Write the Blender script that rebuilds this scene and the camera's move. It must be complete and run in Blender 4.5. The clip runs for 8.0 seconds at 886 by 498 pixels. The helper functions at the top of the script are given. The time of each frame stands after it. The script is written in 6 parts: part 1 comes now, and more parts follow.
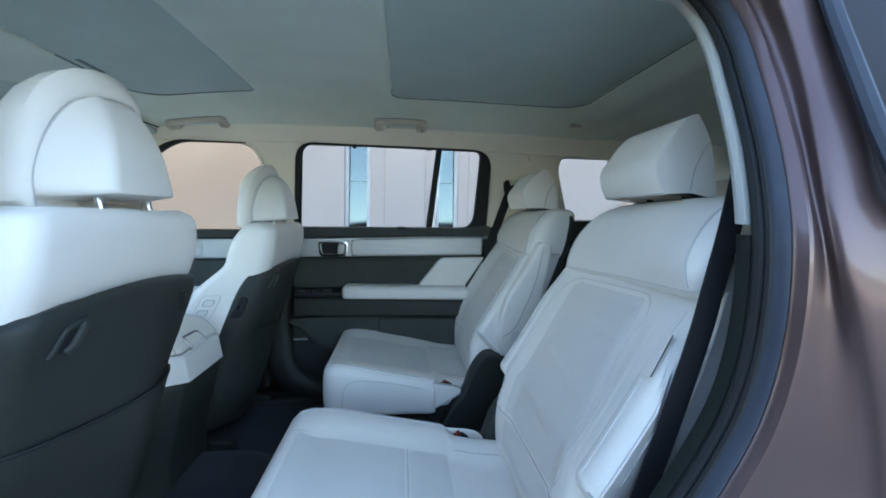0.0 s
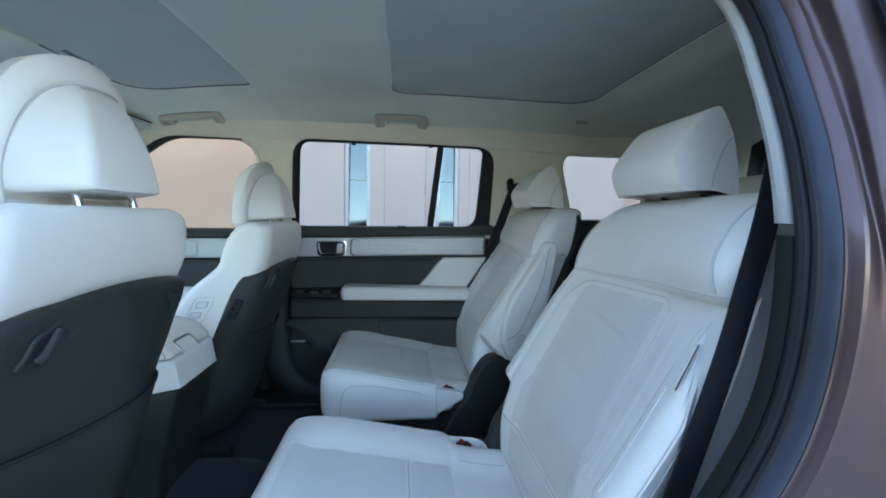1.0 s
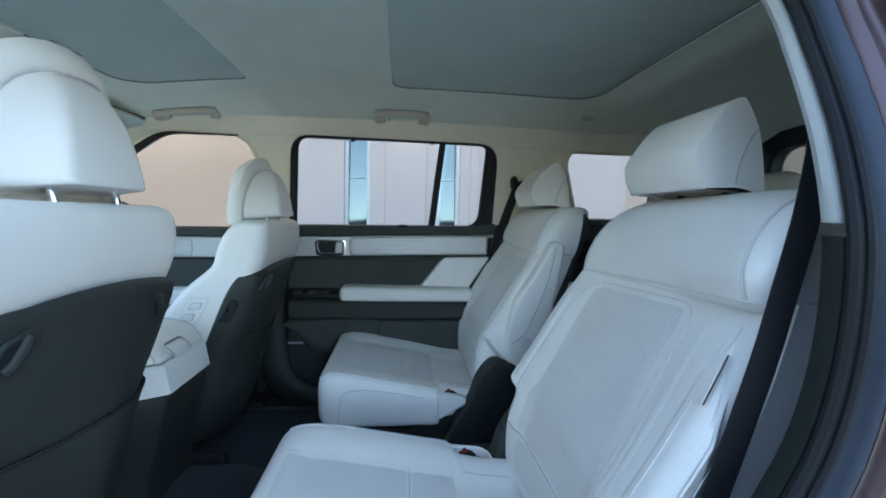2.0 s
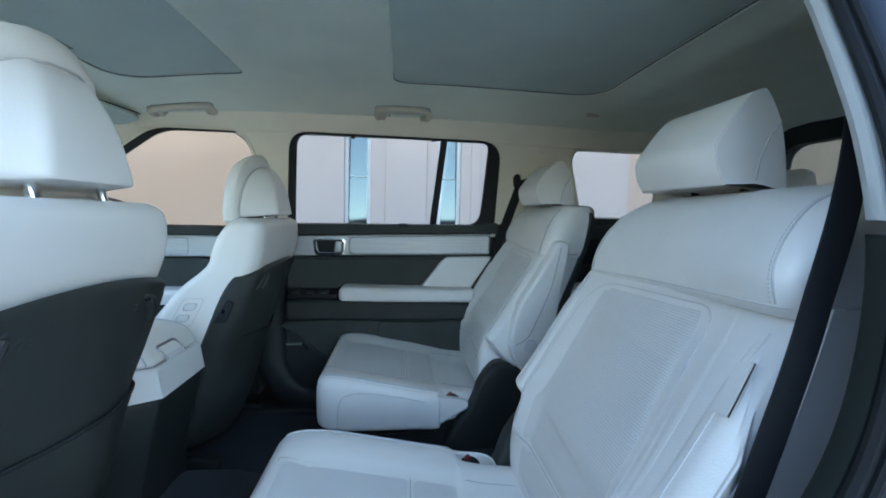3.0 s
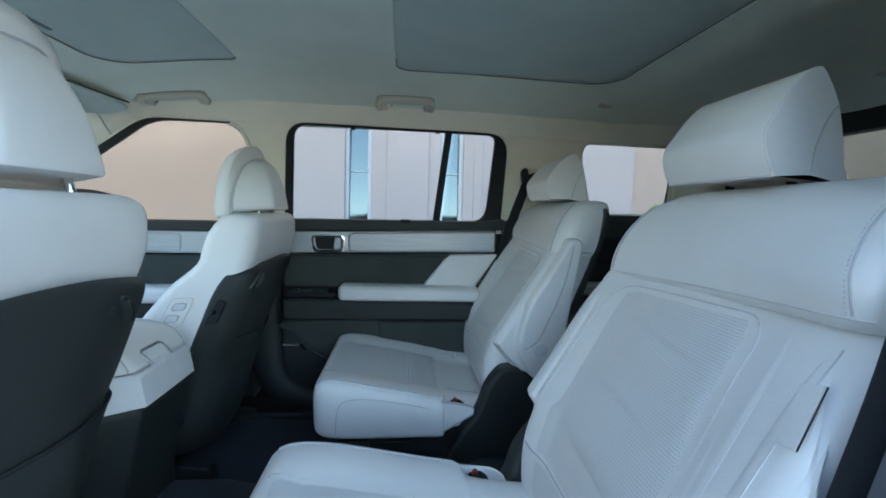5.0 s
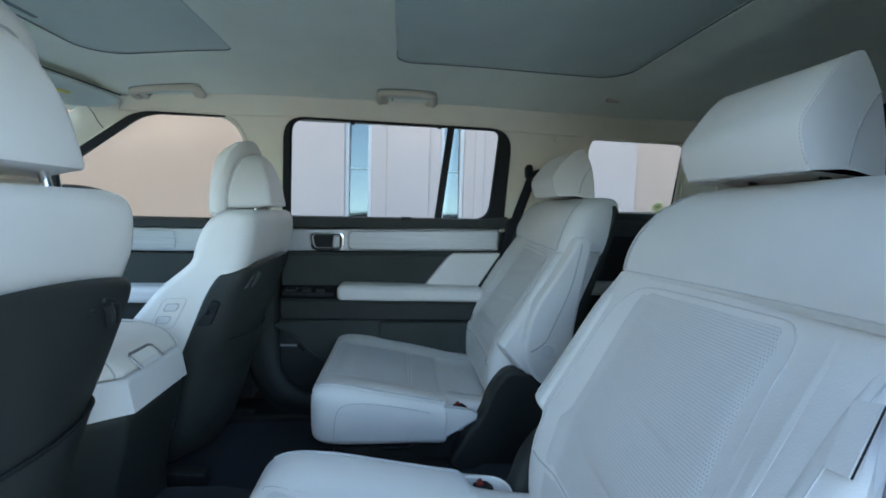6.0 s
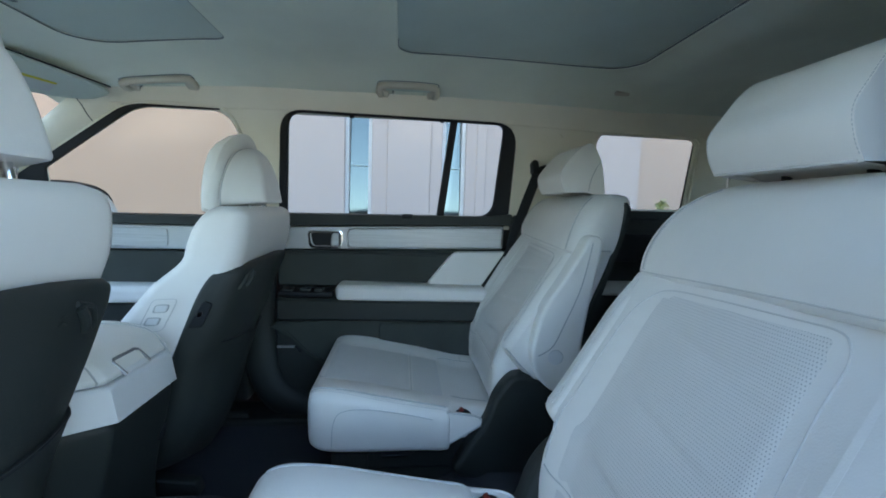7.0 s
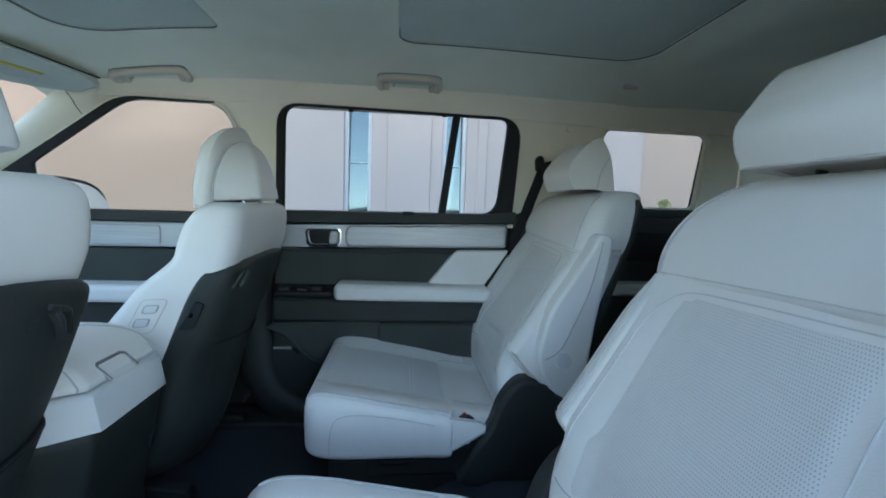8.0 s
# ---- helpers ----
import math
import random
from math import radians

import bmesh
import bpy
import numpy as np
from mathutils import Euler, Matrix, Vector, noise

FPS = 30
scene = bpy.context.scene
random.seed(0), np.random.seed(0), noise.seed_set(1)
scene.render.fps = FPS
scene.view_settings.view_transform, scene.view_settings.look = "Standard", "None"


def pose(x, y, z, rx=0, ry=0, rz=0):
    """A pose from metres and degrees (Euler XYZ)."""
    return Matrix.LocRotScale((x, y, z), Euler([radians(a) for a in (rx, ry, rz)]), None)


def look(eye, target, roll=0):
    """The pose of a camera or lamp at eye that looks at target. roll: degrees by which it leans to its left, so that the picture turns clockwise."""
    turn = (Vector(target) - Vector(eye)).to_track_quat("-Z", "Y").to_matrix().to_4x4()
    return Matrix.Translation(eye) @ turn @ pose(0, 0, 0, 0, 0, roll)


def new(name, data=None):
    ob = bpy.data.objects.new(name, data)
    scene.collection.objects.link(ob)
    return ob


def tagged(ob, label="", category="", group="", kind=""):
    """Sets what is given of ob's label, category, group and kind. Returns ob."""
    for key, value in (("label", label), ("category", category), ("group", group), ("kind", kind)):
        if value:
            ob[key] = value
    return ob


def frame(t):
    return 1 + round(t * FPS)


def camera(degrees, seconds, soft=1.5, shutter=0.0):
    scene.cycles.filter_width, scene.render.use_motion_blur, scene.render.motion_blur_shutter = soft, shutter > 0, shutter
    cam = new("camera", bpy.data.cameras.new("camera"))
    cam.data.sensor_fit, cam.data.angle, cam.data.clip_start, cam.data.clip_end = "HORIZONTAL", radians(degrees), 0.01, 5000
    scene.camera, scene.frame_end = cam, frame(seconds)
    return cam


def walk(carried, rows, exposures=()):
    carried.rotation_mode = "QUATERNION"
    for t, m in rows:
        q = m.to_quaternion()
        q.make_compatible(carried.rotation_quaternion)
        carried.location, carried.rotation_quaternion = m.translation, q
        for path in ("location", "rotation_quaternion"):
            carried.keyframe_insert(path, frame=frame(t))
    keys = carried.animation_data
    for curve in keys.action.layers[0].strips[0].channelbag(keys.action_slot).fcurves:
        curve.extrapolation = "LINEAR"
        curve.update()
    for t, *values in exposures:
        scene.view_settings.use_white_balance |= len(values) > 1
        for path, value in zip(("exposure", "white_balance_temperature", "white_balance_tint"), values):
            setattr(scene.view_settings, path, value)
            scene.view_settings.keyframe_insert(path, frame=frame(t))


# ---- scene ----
cam = camera(91.6, 8.0, 1.8)
METRES, EYE, TILT, LEAN, TURN = 0.37, 1.15, -4.0, -1.0, -5.5
SKY = 0.15
EXPOSURES = [(0.0, 3.30, 7350, 7), (8.0, 3.17, 7250, 6)]
ROWS = [
    (0.0, 0.0, 0.0, 0.0, -0.0, 0.0, 0.0),
    (0.5, -0.0088, 0.0609, 0.005, -0.01, -0.06, -0.06),
    (1.0, -0.0197, 0.138, 0.007, -0.01, -0.11, -0.08),
    (1.5, -0.0293, 0.2081, 0.0109, 0.0, -0.18, -0.17),
    (3.0, -0.0513, 0.3689, 0.013, 0.04, -0.32, -0.3),
    (3.5, -0.0567, 0.4143, 0.0159, 0.09, -0.42, -0.37),
    (4.0, -0.0673, 0.4659, 0.0177, 0.08, -0.54, -0.45),
    (4.5, -0.075, 0.5209, 0.0188, 0.14, -0.67, -0.48),
    (6.0, -0.1064, 0.7003, 0.025, 0.13, -1.09, -0.68),
    (6.5, -0.1161, 0.7749, 0.0261, 0.16, -1.23, -0.71),
    (7.0, -0.1273, 0.8529, 0.0297, 0.18, -1.41, -0.77),
    (7.5, -0.1395, 0.924, 0.0277, 0.14, -1.51, -0.84),
    (8.0, -0.151, 0.9875, 0.0265, 0.12, -1.6, -0.92),
]
walk(cam, [(t, pose(0, 0, EYE, TILT, LEAN, TURN) @ pose(METRES * x, METRES * y, METRES * z, 90 + pitch, roll, yaw)) for t, x, y, z, yaw, pitch, roll in ROWS], EXPOSURES)

# ---------------------------------------------------------------- world and light
world = bpy.data.worlds.new("sky")
scene.world = world
world.use_nodes = True
wn = world.node_tree.nodes
sky = wn.new("ShaderNodeTexSky")
sky.sky_type = "NISHITA"
sky.sun_disc = False
sky.sun_elevation = radians(33)
sky.sun_rotation = radians(0)
sky.ozone_density, sky.dust_density = 2.2, 0.5
wn["Background"].inputs["Strength"].default_value = SKY
world.node_tree.links.new(sky.outputs[0], wn["Background"].inputs["Color"])
sun = new("sun", bpy.data.lights.new("sun", "SUN"))
sun.data.energy, sun.data.angle, sun.data.color = 5.0, radians(0.5), (1.0, 0.93, 0.84)
sun.matrix_world = look((0, 30, 19.48), (0, 0, 0))

# ---------------------------------------------------------------- materials


def mat(name, color, rough=0.6, metal=0.0, vary=0.12, scale=6.0, grain=0.0, grain_scale=400.0, bump=0.1, coat=0.0, sheen=0.0, spec=0.5, tint=None):
    m = bpy.data.materials.new(name)
    m.use_nodes = True
    n, ln = m.node_tree.nodes, m.node_tree.links
    b = n["Principled BSDF"]
    tc = n.new("ShaderNodeTexCoord")
    big = n.new("ShaderNodeTexNoise")
    big.inputs["Scale"].default_value, big.inputs["Detail"].default_value = scale, 4.0
    ln.new(tc.outputs["Object"], big.inputs["Vector"])
    ramp = n.new("ShaderNodeMapRange")
    ramp.inputs["From Min"].default_value, ramp.inputs["From Max"].default_value = 0.3, 0.7
    ln.new(big.outputs[0], ramp.inputs["Value"])
    mix = n.new("ShaderNodeMix")
    mix.data_type = "RGBA"
    low = [c * (1 - vary) for c in color]
    high = [min(1, c * (1 + vary * 0.5)) for c in (tint or color)]
    mix.inputs["A"].default_value, mix.inputs["B"].default_value = (*low, 1), (*high, 1)
    ln.new(ramp.outputs[0], mix.inputs["Factor"])
    ln.new(mix.outputs["Result"], b.inputs["Base Color"])
    b.inputs["Roughness"].default_value, b.inputs["Metallic"].default_value = rough, metal
    b.inputs["Coat Weight"].default_value, b.inputs["Coat Roughness"].default_value = coat, 0.05
    b.inputs["Sheen Weight"].default_value = sheen
    b.inputs["Specular IOR Level"].default_value = spec
    fine = n.new("ShaderNodeTexNoise")
    fine.inputs["Scale"].default_value, fine.inputs["Detail"].default_value = grain_scale, 2.0
    ln.new(tc.outputs["Object"], fine.inputs["Vector"])
    rr = n.new("ShaderNodeMapRange")
    rr.inputs["To Min"].default_value, rr.inputs["To Max"].default_value = max(0.02, rough - 0.08), min(1, rough + 0.08)
    ln.new(big.outputs[0], rr.inputs["Value"])
    ln.new(rr.outputs[0], b.inputs["Roughness"])
    bp = n.new("ShaderNodeBump")
    bp.inputs["Strength"].default_value, bp.inputs["Distance"].default_value = bump, 0.002
    ln.new(fine.outputs[0], bp.inputs["Height"])
    ln.new(bp.outputs[0], b.inputs["Normal"])
    return m


def leather(name, color, perforated=False):
    """Fine pebbled hide with soft creases; perforated: rows of small punched holes."""
    m = mat(name, color, rough=0.5, vary=0.05, scale=5, bump=0.0)
    n, ln = m.node_tree.nodes, m.node_tree.links
    b = n["Principled BSDF"]
    tc = n["Texture Coordinate"]
    cell = n.new("ShaderNodeTexVoronoi")
    cell.inputs["Scale"].default_value = 420
    ln.new(tc.outputs["Object"], cell.inputs["Vector"])
    crease = n.new("ShaderNodeTexNoise")
    crease.inputs["Scale"].default_value, crease.inputs["Detail"].default_value = 9, 3
    ln.new(tc.outputs["Object"], crease.inputs["Vector"])
    b1, b2 = n.new("ShaderNodeBump"), n.new("ShaderNodeBump")
    b1.inputs["Strength"].default_value, b1.inputs["Distance"].default_value = 0.12, 0.0012
    b2.inputs["Strength"].default_value, b2.inputs["Distance"].default_value = 0.12, 0.02
    ln.new(cell.outputs["Distance"], b1.inputs["Height"])
    ln.new(crease.outputs[0], b2.inputs["Height"])
    ln.new(b2.outputs[0], b1.inputs["Normal"])
    ln.new(b1.outputs[0], b.inputs["Normal"])
    if perforated:
        sep = n.new("ShaderNodeSeparateXYZ")
        ln.new(tc.outputs["Object"], sep.inputs[0])

        def op(kind, a, c=None, d=None):
            k = n.new("ShaderNodeMath")
            k.operation = kind
            for i, v in enumerate((a, c, d)):
                if v is None:
                    continue
                if isinstance(v, (int, float)):
                    k.inputs[i].default_value = v
                else:
                    ln.new(v, k.inputs[i])
            return k.outputs[0]
        up = op("ADD", op("MULTIPLY", sep.outputs["X"], PERF_X), op("MULTIPLY", sep.outputs["Z"], PERF_Z))
        row = op("FLOOR", op("MULTIPLY", up, 1 / 0.0046))
        shift = op("MULTIPLY", op("PINGPONG", row, 1.0), 0.5)
        u = op("SUBTRACT", op("FRACT", op("ADD", op("MULTIPLY", sep.outputs["Y"], 1 / 0.0036), shift)), 0.5)
        v = op("SUBTRACT", op("FRACT", op("MULTIPLY", up, 1 / 0.0046)), 0.5)
        r = op("SQRT", op("ADD", op("MULTIPLY", u, u), op("MULTIPLY", v, v)))
        side = n.new("ShaderNodeMapRange")
        side.inputs[1].default_value, side.inputs[2].default_value = -0.13 * OUTER, 0.15 * OUTER
        side.inputs[3].default_value, side.inputs[4].default_value = 0.45 * HOLE, HOLE
        ln.new(sep.outputs["Y"], side.inputs[0])
        fade = side.outputs[0]
        hole = op("LESS_THAN", r, 0.20)
        mix = n.new("ShaderNodeMix")
        mix.data_type = "RGBA"
        old = b.inputs["Base Color"].links[0].from_socket
        ln.new(old, mix.inputs["A"])
        mix.inputs["B"].default_value = (0.14, 0.15, 0.16, 1)
        ln.new(op("MULTIPLY", hole, fade), mix.inputs["Factor"])
        ln.new(mix.outputs["Result"], b.inputs["Base Color"])
    return m


PERF_X, PERF_Z, HOLE, OUTER = 0.40, 0.92, 0.62, -1
WHITE = (0.79, 0.766, 0.738)
M_LEATHER = leather("white_leather", WHITE)
M_PERF = leather("perforated_leather", (0.70, 0.682, 0.662), True)
OUTER, HOLE = 1, 0.34
M_PERF_FAR = leather("perforated_leather_far", (0.72, 0.702, 0.68), True)
PERF_X, PERF_Z, HOLE, OUTER = 1.0, 0.0, 0.2, -1
M_PERF_FLAT = leather("perforated_cushion_leather", (0.71, 0.70, 0.69), True)
M_LEATHER_DIM = leather("leather_fold", (0.62, 0.605, 0.59))
M_STITCH = mat("grey_stitching", (0.55, 0.55, 0.56), rough=0.8, scale=60, vary=0.12)
M_PIPE = mat("leather_seam", (0.50, 0.50, 0.50), rough=0.6)
M_WHITE_PL = mat("white_trim_plastic", (0.70, 0.70, 0.705), rough=0.55, grain_scale=700, bump=0.15, vary=0.04)
M_DARK = mat("dark_grained_plastic", (0.026, 0.031, 0.030), rough=0.48, grain_scale=700, bump=0.45, vary=0.2, spec=0.35)
M_DARK2 = mat("dark_door_fabric", (0.060, 0.068, 0.064), rough=0.8, grain_scale=1200, bump=0.3, vary=0.2, spec=0.2)
M_BLACK = mat("black_rubber", (0.015, 0.017, 0.020), rough=0.55, vary=0.2, spec=0.22)
M_SEAL = mat("door_seal_rubber", (0.028, 0.036, 0.054), rough=0.45, vary=0.15, scale=20, spec=0.3)
M_CASE = mat("black_mirror_case", (0.004, 0.004, 0.005), rough=0.6, spec=0.15, vary=0.1)
M_CARPET = mat("navy_black_carpet", (0.016, 0.020, 0.030), rough=0.95, grain_scale=600, bump=1.0, vary=0.3, sheen=0.1)
M_HEAD = mat("woven_headliner", (0.80, 0.845, 0.735), rough=0.95, grain_scale=900, bump=0.3, vary=0.05)
M_SHADE = mat("sunshade_cloth", (0.56, 0.64, 0.585), rough=0.95, grain_scale=1000, bump=0.3, vary=0.05)
M_HANDLE = mat("beige_handle_plastic", (0.62, 0.58, 0.48), rough=0.6, grain_scale=800, bump=0.15, vary=0.08)
M_PILLAR = mat("pillar_trim_cloth", (0.86, 0.825, 0.70), rough=0.85, grain_scale=800, bump=0.25, vary=0.05)
M_SILVER = mat("satin_silver_plastic", (0.52, 0.54, 0.56), rough=0.35, metal=0.55, vary=0.06)
M_TINT_DARK = mat("dark_glass", (0.012, 0.014, 0.018), rough=0.05, vary=0.1, bump=0.0)
M_CHROME = mat("chrome", (0.75, 0.76, 0.78), rough=0.1, metal=1.0, vary=0.04)
M_RED = mat("red_button", (0.2, 0.018, 0.015), rough=0.4)
M_WEB = mat("seat_belt_webbing", (0.019, 0.020, 0.023), rough=0.85, grain_scale=500, bump=0.5, spec=0.15)
M_JAMB = mat("black_sill_plastic", (0.012, 0.017, 0.016), rough=0.6, grain_scale=900, bump=0.2, vary=0.2, spec=0.2)
M_PAINT = mat("brown_metallic_paint", (0.118, 0.078, 0.080), rough=0.42, metal=0.8, vary=0.06, grain_scale=2500, bump=0.05, coat=0.35)
# pillar trim with shade put into its colour; the strip catches too much sky
M_STRIP_DIM = mat("dimmed_pillar_trim", (0.30, 0.305, 0.295), rough=0.75, grain_scale=800, bump=0.2, vary=0.05)
M_SIGN = mat("sign_red", (0.6, 0.03, 0.04), rough=0.4)
M_PULL = mat("dark_grey_plastic", (0.17, 0.21, 0.21), rough=0.6)
M_LATCH = mat("satin_grey_metal", (0.22, 0.22, 0.24), rough=0.4, metal=0.8, vary=0.06)
M_LABEL = mat("pale_label", (0.55, 0.58, 0.6), rough=0.6)
M_YELLOW = mat("yellow_label_band", (0.6, 0.55, 0.05), rough=0.6)


def grained(name, a, c):
    """Silver decor with a fine lengthwise wood grain."""
    m = mat(name, a, rough=0.4, metal=0.35, vary=0.05)
    n, ln = m.node_tree.nodes, m.node_tree.links
    b = n["Principled BSDF"]
    mp = n.new("ShaderNodeMapping")
    mp.inputs["Scale"].default_value = (3, 60, 110)
    ln.new(n["Texture Coordinate"].outputs["Object"], mp.inputs["Vector"])
    t = n.new("ShaderNodeTexNoise")
    t.inputs["Scale"].default_value, t.inputs["Detail"].default_value, t.inputs["Roughness"].default_value = 2.0, 6, 0.7
    ln.new(mp.outputs[0], t.inputs["Vector"])
    cr = n.new("ShaderNodeMix")
    cr.data_type = "RGBA"
    cr.inputs["A"].default_value, cr.inputs["B"].default_value = (*a, 1), (*c, 1)
    mr = n.new("ShaderNodeMapRange")
    mr.inputs["From Min"].default_value, mr.inputs["From Max"].default_value = 0.35, 0.65
    ln.new(t.outputs[0], mr.inputs["Value"])
    ln.new(mr.outputs[0], cr.inputs["Factor"])
    ln.new(cr.outputs["Result"], b.inputs["Base Color"])
    return m


M_GRAIN = grained("wood_grain_decor", (0.42, 0.44, 0.46), (0.56, 0.58, 0.60))


def glass(name, color, rough=0.0):
    m = bpy.data.materials.new(name)
    m.use_nodes = True
    n, ln = m.node_tree.nodes, m.node_tree.links
    n.remove(n["Principled BSDF"])
    tr, gl, fr, mx = n.new("ShaderNodeBsdfTransparent"), n.new("ShaderNodeBsdfGlossy"), n.new("ShaderNodeFresnel"), n.new("ShaderNodeMixShader")
    tr.inputs["Color"].default_value = (*color, 1)
    gl.inputs["Roughness"].default_value = rough
    fr.inputs["IOR"].default_value = 1.25
    ln.new(fr.outputs[0], mx.inputs[0])
    ln.new(tr.outputs[0], mx.inputs[1])
    ln.new(gl.outputs[0], mx.inputs[2])
    ln.new(mx.outputs[0], n["Material Output"].inputs["Surface"])
    return m


M_GLASS = glass("clear_car_glass", (0.93, 0.94, 0.93))
M_TINT_REAR = glass("privacy_glass", (0.44, 0.46, 0.45))
# tint tuned to hold back light at the near front window and tailgate
M_TINT_NEAR = glass("dimming_glass", (0.55, 0.57, 0.56))
M_TINT = glass("tinted_car_glass", (0.86, 0.85, 0.86))
M_BGLASS = mat("building_glass", (0.100, 0.122, 0.118), rough=0.02, metal=1.0, vary=0.03, bump=0.0)
M_STUCCO_T = mat("tan_stucco", (0.42, 0.258, 0.178), rough=0.95, vary=0.08, scale=1.2, grain_scale=90, bump=0.6)
M_STUCCO_P = mat("pale_tan_stucco", (0.47, 0.335, 0.250), rough=0.95, vary=0.08, scale=1.2, grain_scale=90, bump=0.6)
M_STUCCO_W = mat("white_stucco", (0.46, 0.372, 0.320), rough=0.95, vary=0.04, scale=1.2, grain_scale=90, bump=0.5)
M_CONCRETE = mat("grey_concrete", (0.33, 0.305, 0.262), rough=0.9, vary=0.3, scale=1.5, grain_scale=60, bump=0.8)
M_HILL = mat("dry_scrub_hillside", (0.075, 0.09, 0.045), rough=1.0, vary=0.4, scale=0.05)
M_SHRUB = mat("shrub_leaf", (0.40, 0.42, 0.16), rough=0.6, vary=0.3, scale=8)
M_WFRAME = mat("white_window_frame", (0.54, 0.53, 0.50), rough=0.5, vary=0.03)


def block_wall():
    m = mat("tan_split_block", (0.45, 0.34, 0.26), rough=0.95, vary=0.15, scale=3, grain_scale=40, bump=0.8)
    n, ln = m.node_tree.nodes, m.node_tree.links
    b = n["Principled BSDF"]
    mp = n.new("ShaderNodeMapping")
    mp.inputs["Rotation"].default_value = (radians(90), 0, radians(90))
    ln.new(n["Texture Coordinate"].outputs["Object"], mp.inputs["Vector"])
    t = n.new("ShaderNodeTexBrick")
    t.inputs["Scale"].default_value = 1.0
    t.inputs["Brick Width"].default_value, t.inputs["Row Height"].default_value, t.inputs["Mortar Size"].default_value = 0.4, 0.165, 0.012
    t.inputs["Color1"].default_value, t.inputs["Color2"].default_value, t.inputs["Mortar"].default_value = (0.72, 0.50, 0.37, 1), (0.62, 0.43, 0.32, 1), (0.32, 0.225, 0.17, 1)
    ln.new(mp.outputs[0], t.inputs["Vector"])
    ln.new(t.outputs[0], b.inputs["Base Color"])
    return m


M_BLOCK = block_wall()

# ---------------------------------------------------------------- mesh helpers
ORIGIN = {}
CY = 1.2525  # the car's centre line


def thing(name, loc, label, category, group="", kind=""):
    ob = new(name)
    ob.empty_display_size = 0.05
    ob.location = loc
    ORIGIN[ob.name] = Vector(loc)
    return tagged(ob, label, category, group, kind)


def finish(bm, sharp=0.6):
    bmesh.ops.recalc_face_normals(bm, faces=bm.faces)
    for f in bm.faces:
        f.smooth = True
    for e in bm.edges:
        if len(e.link_faces) == 2 and e.calc_face_angle(0) > sharp:
            e.smooth = False


def part(name, bm, material, parent, label="", sharp=0.6):
    o = ORIGIN[parent.name]
    bmesh.ops.translate(bm, verts=bm.verts, vec=-o)
    finish(bm, sharp)
    me = bpy.data.meshes.new(name)
    bm.to_mesh(me)
    bm.free()
    me.materials.append(material)
    ob = new(name, me)
    ob.parent = parent
    ORIGIN[ob.name] = o
    return tagged(ob, label)


def solo(name, bm, material, label, category, kind="", loc=(0, 0, 0), sharp=0.6, group=""):
    """A thing of one mesh."""
    bmesh.ops.translate(bm, verts=bm.verts, vec=-Vector(loc))
    finish(bm, sharp)
    me = bpy.data.meshes.new(name)
    bm.to_mesh(me)
    bm.free()
    me.materials.append(material)
    ob = new(name, me)
    ob.location = loc
    ORIGIN[ob.name] = Vector(loc)
    return tagged(ob, label, category, group, kind)


def curve(points, per=6, closed=True):
    """Catmull-Rom through 2D or 3D points."""
    P = [Vector(p) for p in points]
    n, out = len(P), []
    for i in range(n if closed else n - 1):
        a, b, c, d = (P[(i + k) % n] if closed else P[min(max(i + k, 0), n - 1)] for k in (-1, 0, 1, 2))
        for j in range(per):
            t = j / per
            out.append(0.5 * (2 * b + (c - a) * t + (2 * a - 5 * b + 4 * c - d) * t * t + (3 * b - a - 3 * c + d) * t ** 3))
    if not closed:
        out.append(P[-1])
    return out


def rounded(points, r, n=4):
    """A polygon with its corners rounded by r (a number, or one for each corner)."""
    P, out = [Vector(p) for p in points], []
    k = len(P)
    for i in range(k):
        rad = r[i] if isinstance(r, (list, tuple)) else r
        a, b, c = P[i - 1], P[i], P[(i + 1) % k]
        u, v = (a - b), (c - b)
        ru, rv = min(rad, u.length * 0.48), min(rad, v.length * 0.48)
        p, q = b + u.normalized() * ru, b + v.normalized() * rv
        if rad <= 0:
            out.append(b)
            continue
        for j in range(n + 1):
            t = j / n
            out.append((1 - t) ** 2 * p + 2 * t * (1 - t) * b + t * t * q)
    return out


from mathutils.bvhtree import BVHTree


